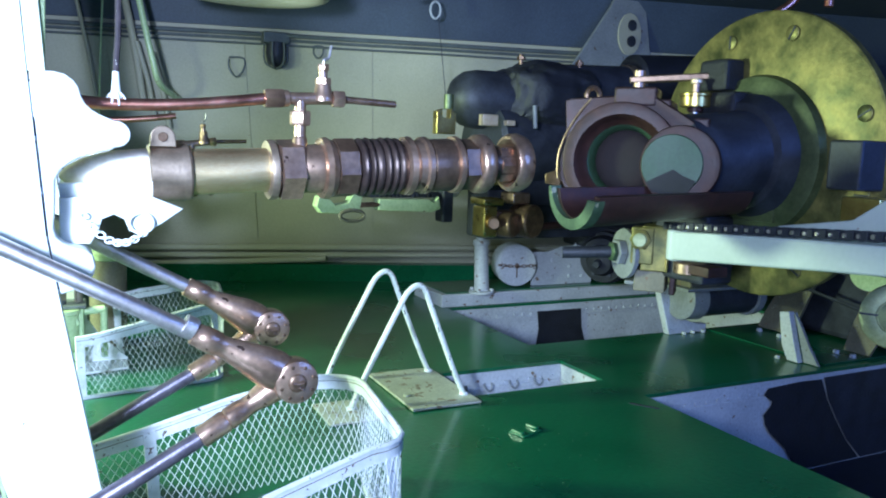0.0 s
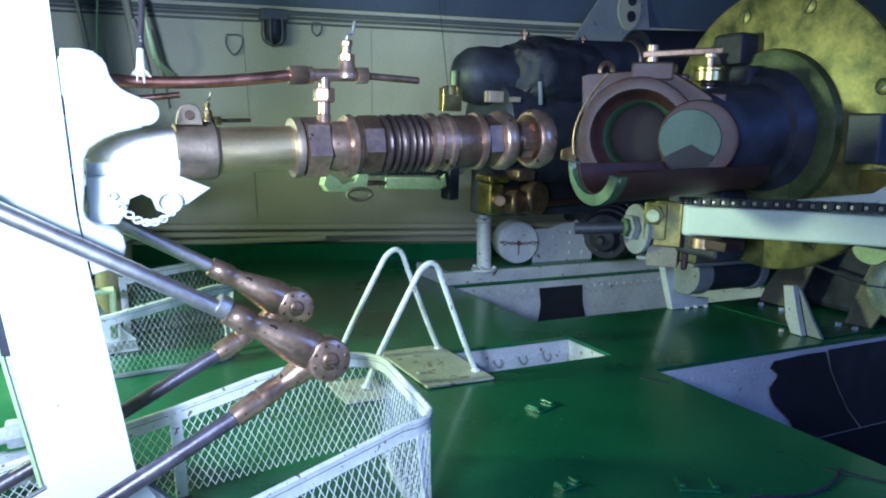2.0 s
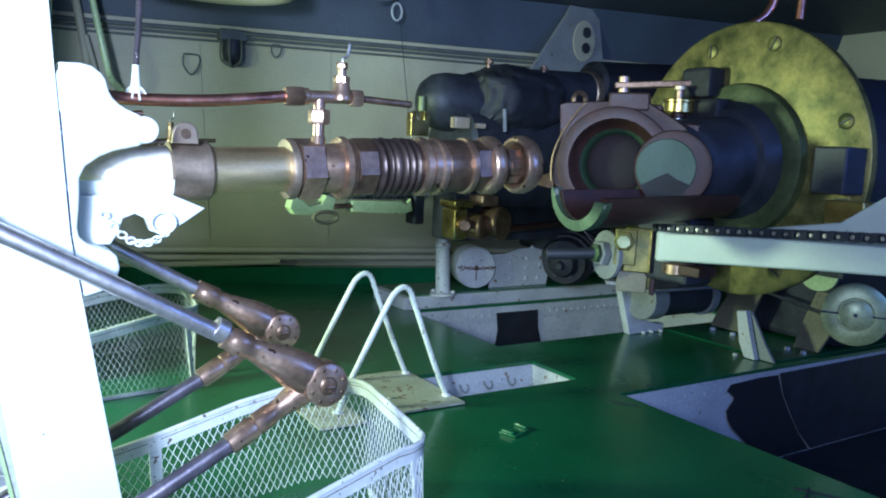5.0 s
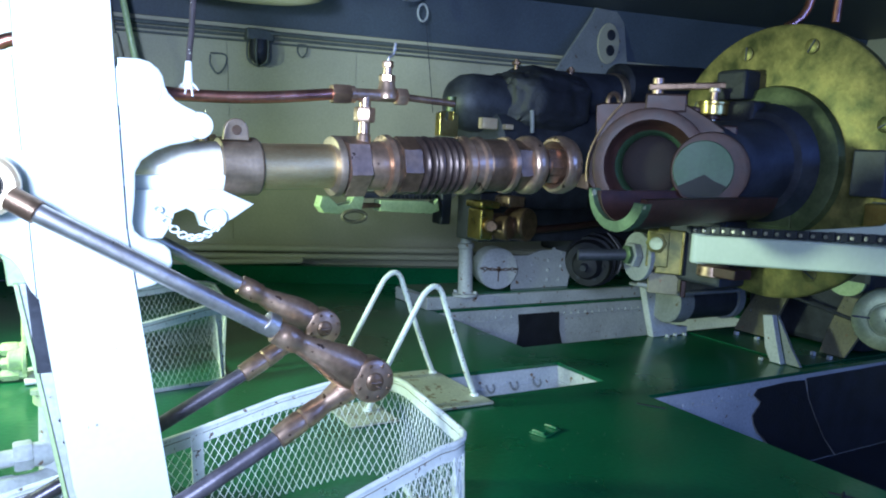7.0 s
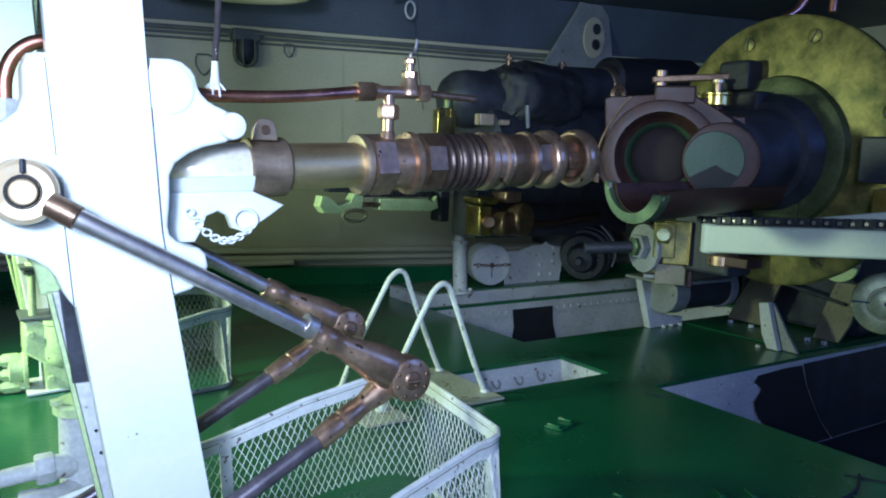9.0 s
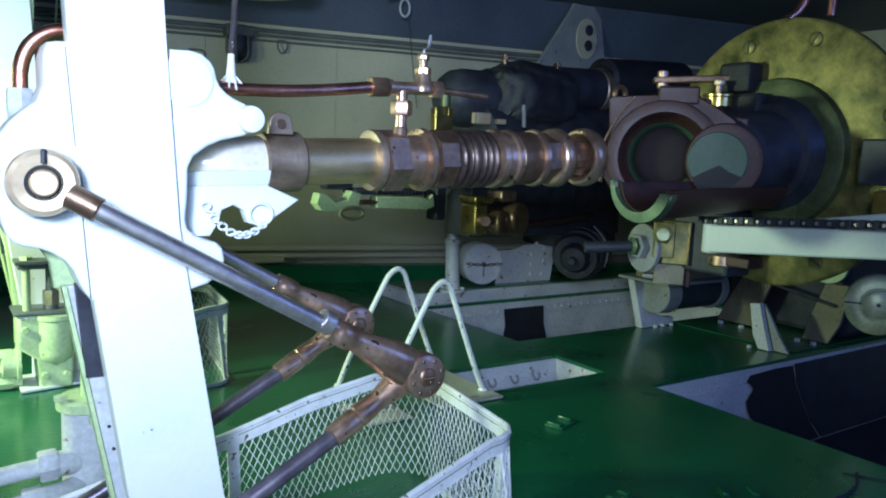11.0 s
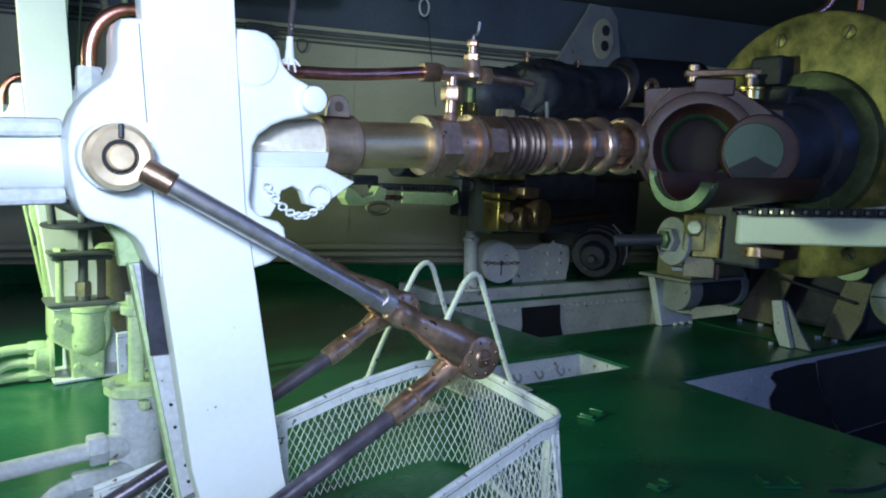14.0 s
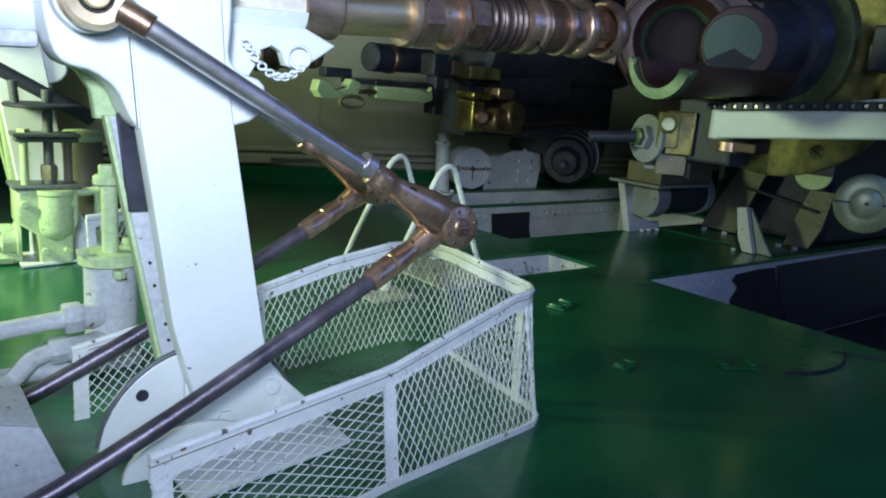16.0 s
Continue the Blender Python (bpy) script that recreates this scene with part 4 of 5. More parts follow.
lathe(bm, [(1.553, 0.172), (1.556, 0.205), (1.562, 0.222), (1.584, 0.228)], AX, 56)
part("hub_ring", bm, PATINA, shield, "mottled green ring")
bm = new_bm()
lathe(bm, [(1.26, 0.10), (1.27, 0.118), (1.48, 0.122), (1.53, 0.14)], AX, 48)
part("sleeve", bm, IRON, shield, "dark steel sleeve")
for k, deg in enumerate((-19, 17, 71, 105, 154, 205, 250, 300)):
    t = radians(deg)
    c = AX @ Vector((1.584, -0.345 * math.sin(t), 0.345 * math.cos(t)))
    bm = new_bm()
    lathe(bm, [(0, 0.021), (0.003, 0.021), (0.0045, 0.019), (0.005, 0.0)], Matrix.Translation(c) @ pose(0, 0, 0, 0, 0, 180), 24)
    screw = part("screw", bm, TARNISH, shield)
    bm = new_bm()
    box(bm, (-0.0065, -0.0022, -0.019), (-0.0045, 0.0022, 0.019), 0, Matrix.Translation(c) @ pose(0, 0, 0, 30 * k, 0, 0))
    part("slot", bm, IRON, screw)
bm = new_bm()
box(bm, (1.49, -0.42, 0.775), (1.582, -0.33, 0.895), 0.006)
part("stop", bm, IRON, shield, "dark steel stop")
bm = new_bm()
box(bm, (1.545, -0.338, 0.79), (1.582, -0.30, 0.85), 0.003)
part("stop_liner", bm, TARNISH, shield, "bright brass liner")
bm = new_bm()
box(bm, (1.555, -0.13, 0.668), (1.584, 0.012, 0.705), 0.004)
part("stop_liner", bm, PATINA, shield, "mottled green pad")
bm = new_bm()
box(bm, (1.50, -0.47, 0.70), (1.582, -0.37, 0.76), 0.004)
part("stop_liner", bm, BRASS, shield, "bright brass liner")

# ---- cross beam with roller chain ----
beam = thing("cross_beam", (1.3, -0.3, 0.6), "white painted tapered steel beam with a rounded end carrying a chain", "beam", "cross beams")
bm = new_bm()
prism(bm, [(-0.032, 0.562), (-0.032, 0.640), (-0.37, 0.664), (-0.52, 0.672), (-1.2, 0.705), (-1.2, 0.66), (-0.52, 0.606), (-0.20, 0.577)], 1.28, 1.335, 0.006, axis="u")
part("bar", bm, PALEGREY, beam)
bm = new_bm()
rod(bm, (1.3075, -0.034, 0.5605), (1.3075, -0.034, 0.6435), 0.0285, bevel=0.004, seg=32)
part("nose", bm, PALEGREY, beam, "rounded white end")
bm = new_bm()
prism(bm, [(-0.24, 0.655), (-0.28, 0.680), (-0.475, 0.713), (-0.60, 0.80), (-1.1, 0.95), (-1.1, 0.66), (-0.5, 0.655)], 1.40, 1.42, 0.004, axis="u")
part("side_plate", bm, PALEGREY, beam)
bm = new_bm()
rod(bm, (1.335, -0.06, 0.525), (1.335, -0.06, 0.558), 0.045, bevel=0.004, seg=30)
part("shoe", bm, BRONZE, beam)
bm = new_bm()
box(bm, (1.30, -0.16, 0.53), (1.37, -0.05, 0.557), 0.004)
part("shoe_web", bm, BREECH, beam)
LINK, ROLL = None, None
for k in range(30):
    v = 0.0 - 0.0325 * k
    w = 0.652 - 0.068 * v
    if LINK is None:
        V1, W1 = v, w
        bm = new_bm()
        box(bm, (1.290, v - 0.008, w - 0.0105), (1.310, v + 0.008, w + 0.0105), 0.002)
        for side in (-0.008, 0.008):
            box(bm, (1.293, v - 0.0262, w + side - 0.0026), (1.307, v - 0.0078, w + side + 0.0026), 0.0008)
        LINK = part("chain_link", bm, IRON, beam).data
        bm = new_bm()
        rod(bm, (1.292, v - 0.0165, w), (1.308, v - 0.0165, w), 0.0052, seg=10, bevel=0.0008)
        ROLL = part("chain_roller", bm, STEEL, beam).data
    else:
        for name, data in (("chain_link", LINK), ("chain_roller", ROLL)):
            ob = new(name, data)
            ob.parent = beam
            ob.location = (0, v - V1, w - W1)

# ---- brass bracket and shaft by the beam ----
bracket = thing("brass_bracket", (1.43, 0.2, 0.5), "brass bearing bracket with a bolt and a pale washer plate", "bracket", "brackets")
C0 = Vector((1.43, 0.17, 0.555))
BM = Matrix.Translation(C0) @ Matrix(((*H, 0), (*(-N), 0), (*UP, 0), (0, 0, 0, 1))).transposed()
# The iron box beside the block fills the dark gap before the beam.
for name, lo, hi, mat in (("block", (-0.055, 0.004, -0.066), (0.028, 0.10, 0.073), TARNISH), ("front_lug", (-0.086, 0.0, -0.046), (-0.018, 0.05, 0.068), TARNISH), ("edge_strip", (0.020, -0.002, -0.066), (0.0285, 0.01, 0.073), BRASS), ("gap_filler", (0.038, 0.03, -0.05), (0.10, 0.10, 0.09), IRON), ("pedestal", (-0.075, 0.03, -0.135), (0.02, 0.13, -0.068), TAN), ("arm", (0.027, 0.09, -0.15), (0.045, 0.15, -0.078), BREECH), ("ledge", (-0.11, 0.07, -0.125), (-0.072, 0.13, -0.112), GREY)):
    bm = new_bm()
    box(bm, lo, hi, 0.004, BM)
    part(name, bm, mat, bracket)
for name, p, q, r, hx, mat in (("bolt_washer", (-0.057, 0.002, 0.031), (-0.057, -0.006, 0.031), 0.029, False, TARNISH), ("bolt_nut", (-0.057, -0.004, 0.031), (-0.057, -0.018, 0.031), 0.033, True, TARNISH), ("bolt_end", (-0.057, -0.016, 0.031), (-0.057, -0.030, 0.031), 0.021, False, ROLLER), ("washer", (-0.105, 0.062, -0.024), (-0.118, 0.052, -0.024), 0.080, False, GREY),
                               ("nut", (-0.118, 0.052, -0.018), (-0.140, 0.036, -0.018), 0.042, True, GREY), ("lock_nut", (-0.140, 0.036, -0.018), (-0.152, 0.028, -0.018), 0.032, True, LIP), ("shaft", (-0.125, 0.045, -0.018), (-0.30, 0.0, -0.030), 0.019, False, IRON)):
    bm = new_bm()
    (hexagon if hx else rod)(bm, BM @ Vector(p), BM @ Vector(q), r)
    part(name, bm, mat, bracket)

# ---- stands under the guns ----
stand = thing("gun_stand", (2.3, 0.9, 0.0), "grey-white riveted steel gun stand with curved feet bolted to the deck", "stand", "gun stands")
bm = new_bm()
prism(bm, [(2.269, 0.267), (2.351, 0.257), (2.362, 0.15), (2.42, 0.08), (2.53, 0.045), (2.594, 0.04), (2.594, 0.002), (2.36, 0.002), (2.325, 0.10)], 1.085, 1.125, 0.004)
part("foot", bm, PLATE, stand)
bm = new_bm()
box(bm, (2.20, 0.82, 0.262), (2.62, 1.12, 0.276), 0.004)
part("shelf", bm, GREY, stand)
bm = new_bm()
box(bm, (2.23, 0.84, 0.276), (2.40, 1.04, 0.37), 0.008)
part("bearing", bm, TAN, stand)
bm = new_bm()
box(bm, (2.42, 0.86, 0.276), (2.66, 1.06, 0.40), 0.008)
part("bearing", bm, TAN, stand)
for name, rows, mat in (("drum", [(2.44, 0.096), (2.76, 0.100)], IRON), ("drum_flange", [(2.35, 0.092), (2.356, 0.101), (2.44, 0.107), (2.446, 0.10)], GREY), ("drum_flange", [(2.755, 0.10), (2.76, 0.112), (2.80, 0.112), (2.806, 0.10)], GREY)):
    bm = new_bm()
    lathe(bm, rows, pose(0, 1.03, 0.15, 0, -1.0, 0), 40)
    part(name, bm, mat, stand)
for u, poly in ((2.9, [(0.852, 0.372), (0.718, 0.34), (0.814, 0.099), (0.836, 0.015), (1.045, 0.015), (1.007, 0.101)]), (2.9, [(0.483, 0.294), (0.367, 0.296), (0.40, 0.113), (0.45, 0.015), (0.57, 0.015), (0.549, 0.109)])):
    bm = new_bm()
    prism(bm, poly, u, u + 0.018, 0.002, axis="u")
    strap = part("riveted_strap", bm, TAN, stand, "tan painted strap with rivets")
    (v0, w0), (v1, w1), (v2, w2), (v5, w5) = poly[0], poly[1], poly[2], poly[5]
    for r in range(5):
        f = (r + 0.4) / 5
        for side in (0.14, 0.86):
            v = (v0 + (v5 - v0) * f) * (1 - side) + (v1 + (v2 - v1) * f) * side
            w = (w0 + (w5 - w0) * f) * (1 - side) + (w1 + (w2 - w1) * f) * side
            bm = new_bm()
            lathe(bm, [(0, 0.009), (0.004, 0.008), (0.007, 0.0)], pose(u, v, w, 0, 0, 180), 8)
            part("rivet", bm, TAN, strap)
bm = new_bm()
prism(bm, [(0.468 + 0.09 * math.cos(k), 0.37 - 0.07 * abs(math.sin(k))) for k in [math.pi * i / 14 for i in range(15)]], 2.87, 2.882, 0.001, axis="u")
part("half_disc", bm, PALE, stand)
bm = new_bm()
rod(bm, (2.88, 0.80, 0.26), (2.88, 0.42, 0.20), 0.008, seg=8)
part("tie_rod", bm, IRON, stand)
bm = new_bm()
prism(bm, [(0.625, 0.20), (0.578, 0.208), (0.545, 0.10), (0.512, 0.003), (0.566, 0.003), (0.598, 0.06)], 2.535, 2.568, 0.003, axis="u")
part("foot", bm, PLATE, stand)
# Side face of the foot, painted greyer than its lit edge.
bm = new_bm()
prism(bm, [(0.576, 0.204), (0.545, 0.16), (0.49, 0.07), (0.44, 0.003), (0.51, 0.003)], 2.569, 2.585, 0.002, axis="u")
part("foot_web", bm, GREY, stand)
for u, v in ((2.44, 1.07), (2.50, 1.075), (2.56, 1.07), (2.52, 0.60)):
    bm = new_bm()
    hexagon(bm, (u, v, 0.001), (u, v, 0.014), 0.011)
    part("bolt", bm, PLATE, stand)
# Dark box added for the unlit interior behind the stands.
mount = thing("dark_backing", (3.4, 0.75, 0.0), "dark iron box on a green footing, added for the dark behind the stands", "mounting")
bm = new_bm()
box(bm, (3.06, 0.46, 0.015), (4.3, 1.10, 0.75), 0.03)
part("casting", bm, IRON, mount)
bm = new_bm()
box(bm, (2.62, 0.45, 0.002), (4.3, 1.12, 0.007), 0.001)
part("footing", bm, FLOOR, mount, "dark green footing plate")
for v in (0.48, 0.56, 0.86, 0.98):
    bm = new_bm()
    hexagon(bm, (2.84, v, 0.007), (2.84, v, 0.022), 0.014)
    part("bolt", bm, PLATE, mount)
cradle = thing("gun_barrel", (2.3, -0.03, 0.85), "dark iron gun barrel jacket behind the face plate", "gun barrel", "gun barrels")
bm = new_bm()
rod(bm, (1.64, -0.03, 0.84), (3.6, -0.03, 0.93), 0.28, bevel=0.02, seg=40)
part("jacket", bm, IRON, cradle)
roller = thing("roller", (2.252, -0.063, 0.342), "round tarnished brass roller with a slotted hub", "roller", "rollers")
p = Vector((2.252, -0.063, 0.342))
d = Vector((-0.85, -0.52, 0.0)).normalized()
m = along(p, p + d)[0]
for name, rows, mat in (("wheel", [(-0.16, 0.09), (-0.05, 0.095), (-0.04, 0.108), (-0.004, 0.110), (0.0, 0.105), (0.002, 0.060), (-0.003, 0.056)], ROLLER), ("hub", [(-0.01, 0.052), (0.006, 0.052), (0.009, 0.048), (0.009, 0.0)], ROLLER), ("centre_hole", [(0.006, 0.007), (0.0095, 0.007), (0.0096, 0.0)], IRON)):
    bm = new_bm()
    lathe(bm, rows, m, 48)
    part(name, bm, mat, roller)
bm = new_bm()
box(bm, (0.0005, -0.108, -0.003), (0.0035, 0.108, 0.003), 0, m)
part("slot", bm, IRON, roller)

# ---- hatch with handrails ----
hatch = thing("deck_hatch", (0.85, 0.75, 0.0), "worn beige steel hatch cover lying on the green deck", "hatch")
bm = new_bm()
box(bm, (0.785, 0.53, 0.003), (1.035, 0.945, 0.012), 0.003)
part("lid_plate", bm, LID, hatch)
bm = new_bm()
box(bm, (0.50, 0.50, 0.0025), (0.66, 0.70, 0.0085), 0.002)
part("hinge_plate", bm, LID, hatch)
bm = new_bm()
lathe(bm, [(0, 0.012), (0.006, 0.012), (0.008, 0.0)], pose(0.82, 0.66, 0.012, 0, -90, 0), 12)
part("lid_bolt", bm, LID, hatch)
for v in (0.613, 0.90):
    rail = thing("handrail", (0.83, v, 0.012), "white painted bent rod handrail with rusty chips on the hatch lid", "handrail", "handrails")
    bm = new_bm()
    sweep(bm, [(0.605, v, 0.002), (0.653, v, 0.115), (0.766, v, 0.335), (0.797, v, 0.382), (0.828, v, 0.398), (0.852, v, 0.382), (0.872, v, 0.335), (0.962, v, 0.115), (1.010, v, 0.012)], 0.0095, 12, 5)
    part("rod", bm, RAIL, rail)
    for u, w in ((0.605, 0.0088 if v < 0.7 else 0.001), (1.01, 0.0122)):
        bm = new_bm()
        lathe(bm, [(0, 0.016), (0.005, 0.015), (0.008, 0.011)], pose(u, v, w, 0, -90, 0), 14)
        part("weld_foot", bm, CAGE, rail)

# ---- deck fittings ----
def pad_eye(u, v, turn, size):
    ob = thing("deck_pad", (u, v, 0.0), "small green painted pad eye welded to the deck", "pad eye", "pad eyes")
    m = pose(u, v, 0, 0, 0, turn)
    bm = new_bm()
    box(bm, (-0.032 * size, -0.022 * size, 0.001), (0.032 * size, 0.022 * size, 0.007), 0.002, m)
    part("pad", bm, FLOOR, ob)
    for s in (-1, 1):
        bm = new_bm()
        box(bm, (s * 0.026 * size - 0.008, -0.016 * size, 0.007), (s * 0.026 * size + 0.008, 0.016 * size, 0.016), 0.003, m)
        part("cheek", bm, FLOOR, ob)


pad_eye(1.035, 0.257, 20, 1.35)
pad_eye(1.085, -0.33, -30, 1.5)
pad_eye(0.80, -0.20, 10, 0.9)
for u, v, turn, length in ((1.547, 0.315, -55, 0.05), (1.50, -0.45, -60, 0.07)):
    bm = new_bm()
    box(bm, (-length, -0.006, 0.001), (length, 0.006, 0.0035), 0.001, pose(u, v, 0, 0, 0, turn))
    single("deck_slot", bm, IRON, (u, v, 0), "narrow dark slot in the green deck", "slot", "deck slots")
bm = new_bm()
sweep(bm, [(1.16, -0.42, 0.003), (1.24, -0.46, 0.003), (1.33, -0.47, 0.003), (1.42, -0.45, 0.003), (1.50, -0.41, 0.003)], 0.004, 6, 4)
single("loose_cable", bm, IRON, (1.3, -0.45, 0), "thin dark cable lying on the green deck", "cable")
rng = random.Random(5)
bm = new_bm()
for k in range(46):
    u, v, s = 1.10 + rng.gauss(0, 0.14), 0.10 + rng.gauss(0, 0.16), rng.uniform(0.0007, 0.0019)
    if u < 1.6 and (v < 0.55):
        box(bm, (-s, -s * 0.6, 0.001), (s, s * 0.6, 0.0022), 0, pose(u, v, 0, 0, 0, rng.uniform(0, 180)))
single("paint_flakes", bm, LIP, (1.1, 0.1, 0), "scattered green paint flakes on the deck", "debris", kind="stuff")

# ---- machinery on the platform ----
drum = thing("drum", (2.08, 2.03, 0.0745), "grey painted round drum cover with a cross-shaped clamp", "drum")
c = Vector((2.08, 2.03, 0.20))
m = along(c, c + Vector((-0.3, -1, 0)))[0]
for name, rows, mat in (("body", [(-0.14, 0.118), (-0.01, 0.12), (0.0, 0.117), (0.001, 0.0)], PLATE), ("lid", [(0.0, 0.112), (0.008, 0.110), (0.011, 0.1), (0.0115, 0.0)], PLATE), ("clamp_hub", [(0.01, 0.015), (0.02, 0.012), (0.023, 0.0)], DULL)):
    bm = new_bm()
    lathe(bm, rows, m, 40)
    part(name, bm, mat, drum)
for k in range(11):
    y = -0.10 + 0.02 * k
    bm = new_bm()
    sweep(bm, [m @ Vector((0.016, y + 0.012 * math.cos(a), -0.004 + 0.012 * abs(y) * 6 + (0.008 if k % 2 else 0.004) * math.sin(a))) for a in [2 * math.pi * i / 10 for i in range(11)]], 0.0028, 6, 1)
    part("clamp_link", bm, DULL, drum)
bm = new_bm()
box(bm, (0.0115, -0.003, -0.07), (0.016, 0.003, -0.012), 0.001, m)
part("clamp_arm", bm, DULL, drum)
pillar = thing("short_pillar", (1.815, 1.95, 0.0745), "short grey-white painted pillar with a flanged foot", "pillar")
bm = new_bm()
lathe(bm, [(0, 0.07), (0.012, 0.07), (0.014, 0.04), (0.26, 0.037), (0.265, 0.045), (0.285, 0.045), (0.29, 0.03), (0.33, 0.028)], pose(1.815, 1.95, 0.0745, 0, -93, 0), 28)
part("shaft", bm, PLATE, pillar)
for k in range(4):
    bm = new_bm()
    hexagon(bm, (1.815 + 0.055 * math.cos(0.8 + 1.57 * k), 1.95 + 0.055 * math.sin(0.8 + 1.57 * k), 0.086), (1.815 + 0.055 * math.cos(0.8 + 1.57 * k), 1.95 + 0.055 * math.sin(0.8 + 1.57 * k), 0.10), 0.011)
    part("bolt", bm, PLATE, pillar)
rib = thing("riveted_plate", (2.4, 2.06, 0.0745), "grey-white plate with a scalloped top and rivets", "plate")
bm = new_bm()
prism(bm, [(2.20, 0.0745), (2.62, 0.0745), (2.64, 0.20), (2.62, 0.33), (2.54, 0.345), (2.48, 0.30), (2.40, 0.30), (2.30, 0.27), (2.20, 0.27)], 2.05, 2.065, 0.003)
part("sheet", bm, PLATE, rib)
for u, w in ((2.46, 0.12), (2.46, 0.18), (2.46, 0.24), (2.55, 0.12), (2.56, 0.20), (2.56, 0.28), (2.34, 0.12), (2.34, 0.22)):
    bm = new_bm()
    lathe(bm, [(0, 0.013), (0.006, 0.011), (0.01, 0.0)], pose(u, 2.051, w, 0, 0, -90), 10)
    part("rivet", bm, PLATE, rib)
motor = thing("motor", (2.34, 1.6, 0.3), "black cylindrical motor housing with bolted ends", "motor")
p, q = Vector((2.18, 1.40, 0.318)), Vector((2.51, 1.62, 0.375))
m, d = along(p, q)
bm = new_bm()
lathe(bm, [(-0.05, 0.03), (-0.04, 0.06), (0.0, 0.08), (0.002, 0.112), (0.03, 0.12), (0.05, 0.12), (0.055, 0.132), (d, 0.135), (d + 0.01, 0.12)], m, 36)
part("casing", bm, BLACK, motor)
for k in range(6):
    bm = new_bm()
    hexagon(bm, m @ Vector((-0.006, 0.08 * math.cos(k * 1.047), 0.08 * math.sin(k * 1.047))), m @ Vector((0.008, 0.08 * math.cos(k * 1.047), 0.08 * math.sin(k * 1.047))), 0.012)
    part("bolt", bm, IRON, motor)
bm = new_bm()
lathe(bm, [(-0.085, 0.0), (-0.085, 0.016), (-0.08, 0.02), (-0.05, 0.021)], m, 16)
part("shaft_end", bm, IRON, motor)
for a in (0.10, 0.19):
    bm = new_bm()
    lathe(bm, [(a, 0.13), (a + 0.003, 0.141), (a + 0.014, 0.141), (a + 0.017, 0.13)], m, 36)
    part("clamp_band", bm, BLACK, motor)
bm = new_bm()
sweep(bm, [m @ Vector((0.16, -0.06, 0.135)), m @ Vector((0.12, -0.13, 0.07)), m @ Vector((0.11, -0.146, 0.0)), m @ Vector((0.09, -0.135, -0.06))], 0.0035, 6, 4)
part("wire", bm, CORD, motor)
bm = new_bm()
box(bm, (2.5, 1.66, 0.30), (2.62, 2.2, 0.44), 0.02)
part("bearer", bm, IRON, motor)

# ---- second gun ----
def second(ob, lift=0.0, dv=1.55):
    turn = Matrix.Translation((1.6, 0, 0.85)) @ pose(0, 0, 0, 0, lift, 0) @ Matrix.Translation((-1.6, 0, -0.85))
    return copy_thing(ob, G @ Matrix.Translation((0, dv, 0)) @ turn @ Matrix.Translation(BASE[ob.name]))


for ob in (hose, cock):
    second(ob, -4.5)
for ob in (strut, air):
    twin = second(ob)
    for piece in list(twin.children):
        if piece.name.startswith(("foot_disc", "disc_rim", "bolt_hole")):
            bpy.data.objects.remove(piece)
bar = thing("catch_bar", (0.95, 1.3, 0.6), "pale painted catch bar with a hooked end under the second gun", "bar")
for poly, mat in (([(0.68, 0.60), (0.70, 0.575), (0.76, 0.57), (0.86, 0.585), (0.87, 0.64), (0.83, 0.65), (0.81, 0.615), (0.76, 0.605), (0.72, 0.64), (0.69, 0.64)], PALE), ([(0.86, 0.595), (0.95, 0.60), (0.95, 0.615), (0.86, 0.612)], DULL), ([(0.94, 0.585), (1.18, 0.575), (1.22, 0.59), (1.21, 0.64), (1.19, 0.615), (1.16, 0.63), (0.94, 0.63)], PALE)):
    bm = new_bm()
    prism(bm, poly, 1.27, 1.33, 0.004)
    part("bar_piece", bm, mat, bar)
bm = new_bm()
sweep(bm, [(0.82 + 0.05 * math.cos(k), 1.25, 0.565 + 0.022 * math.sin(k)) for k in [2 * math.pi * i / 18 for i in range(19)]], 0.008, 8, 1)
part("ring", bm, TAN, bar)
gear = thing("second_breech_gear", (1.2, 1.4, 0.6), "dark iron and bronze gear block under the second gun", "gear block")
for name, p, q, r, mat in (("plug", (0.985, 1.41, 0.745), (1.08, 1.43, 0.745), 0.058, IRON), ("ring", (1.08, 1.43, 0.745), (1.115, 1.44, 0.745), 0.061, DULL), ("tube", (1.115, 1.44, 0.745), (1.34, 1.48, 0.75), 0.053, IRON), ("pin", (1.30, 1.36, 0.66), (1.30, 1.30, 0.66), 0.022, STEEL)):
    bm = new_bm()
    rod(bm, p, q, r, bevel=0.006, seg=28)
    part(name, bm, mat, gear)
for name, lo, hi, mat in (("slide", (0.86, 1.30, 0.634), (1.22, 1.42, 0.658), IRON), ("jaw", (0.74, 1.32, 0.652), (0.86, 1.38, 0.69), IRON), ("post", (1.235, 1.28, 0.53), (1.285, 1.36, 0.69), IRON), ("block", (1.22, 1.28, 0.69), (1.30, 1.38, 0.78), IRON), ("block", (1.33, 1.30, 0.70), (1.38, 1.38, 0.76), BRONZE),
                          ("cap", (1.42, 1.29, 0.69), (1.60, 1.40, 0.745), TARNISH), ("case", (1.55, 1.46, 0.43), (2.55, 1.66, 0.95), IRON), ("side_case", (1.64, 1.34, 0.60), (2.1, 1.46, 0.92), IRON)):
    bm = new_bm()
    box(bm, lo, hi, 0.008)
    part(name, bm, mat, gear)
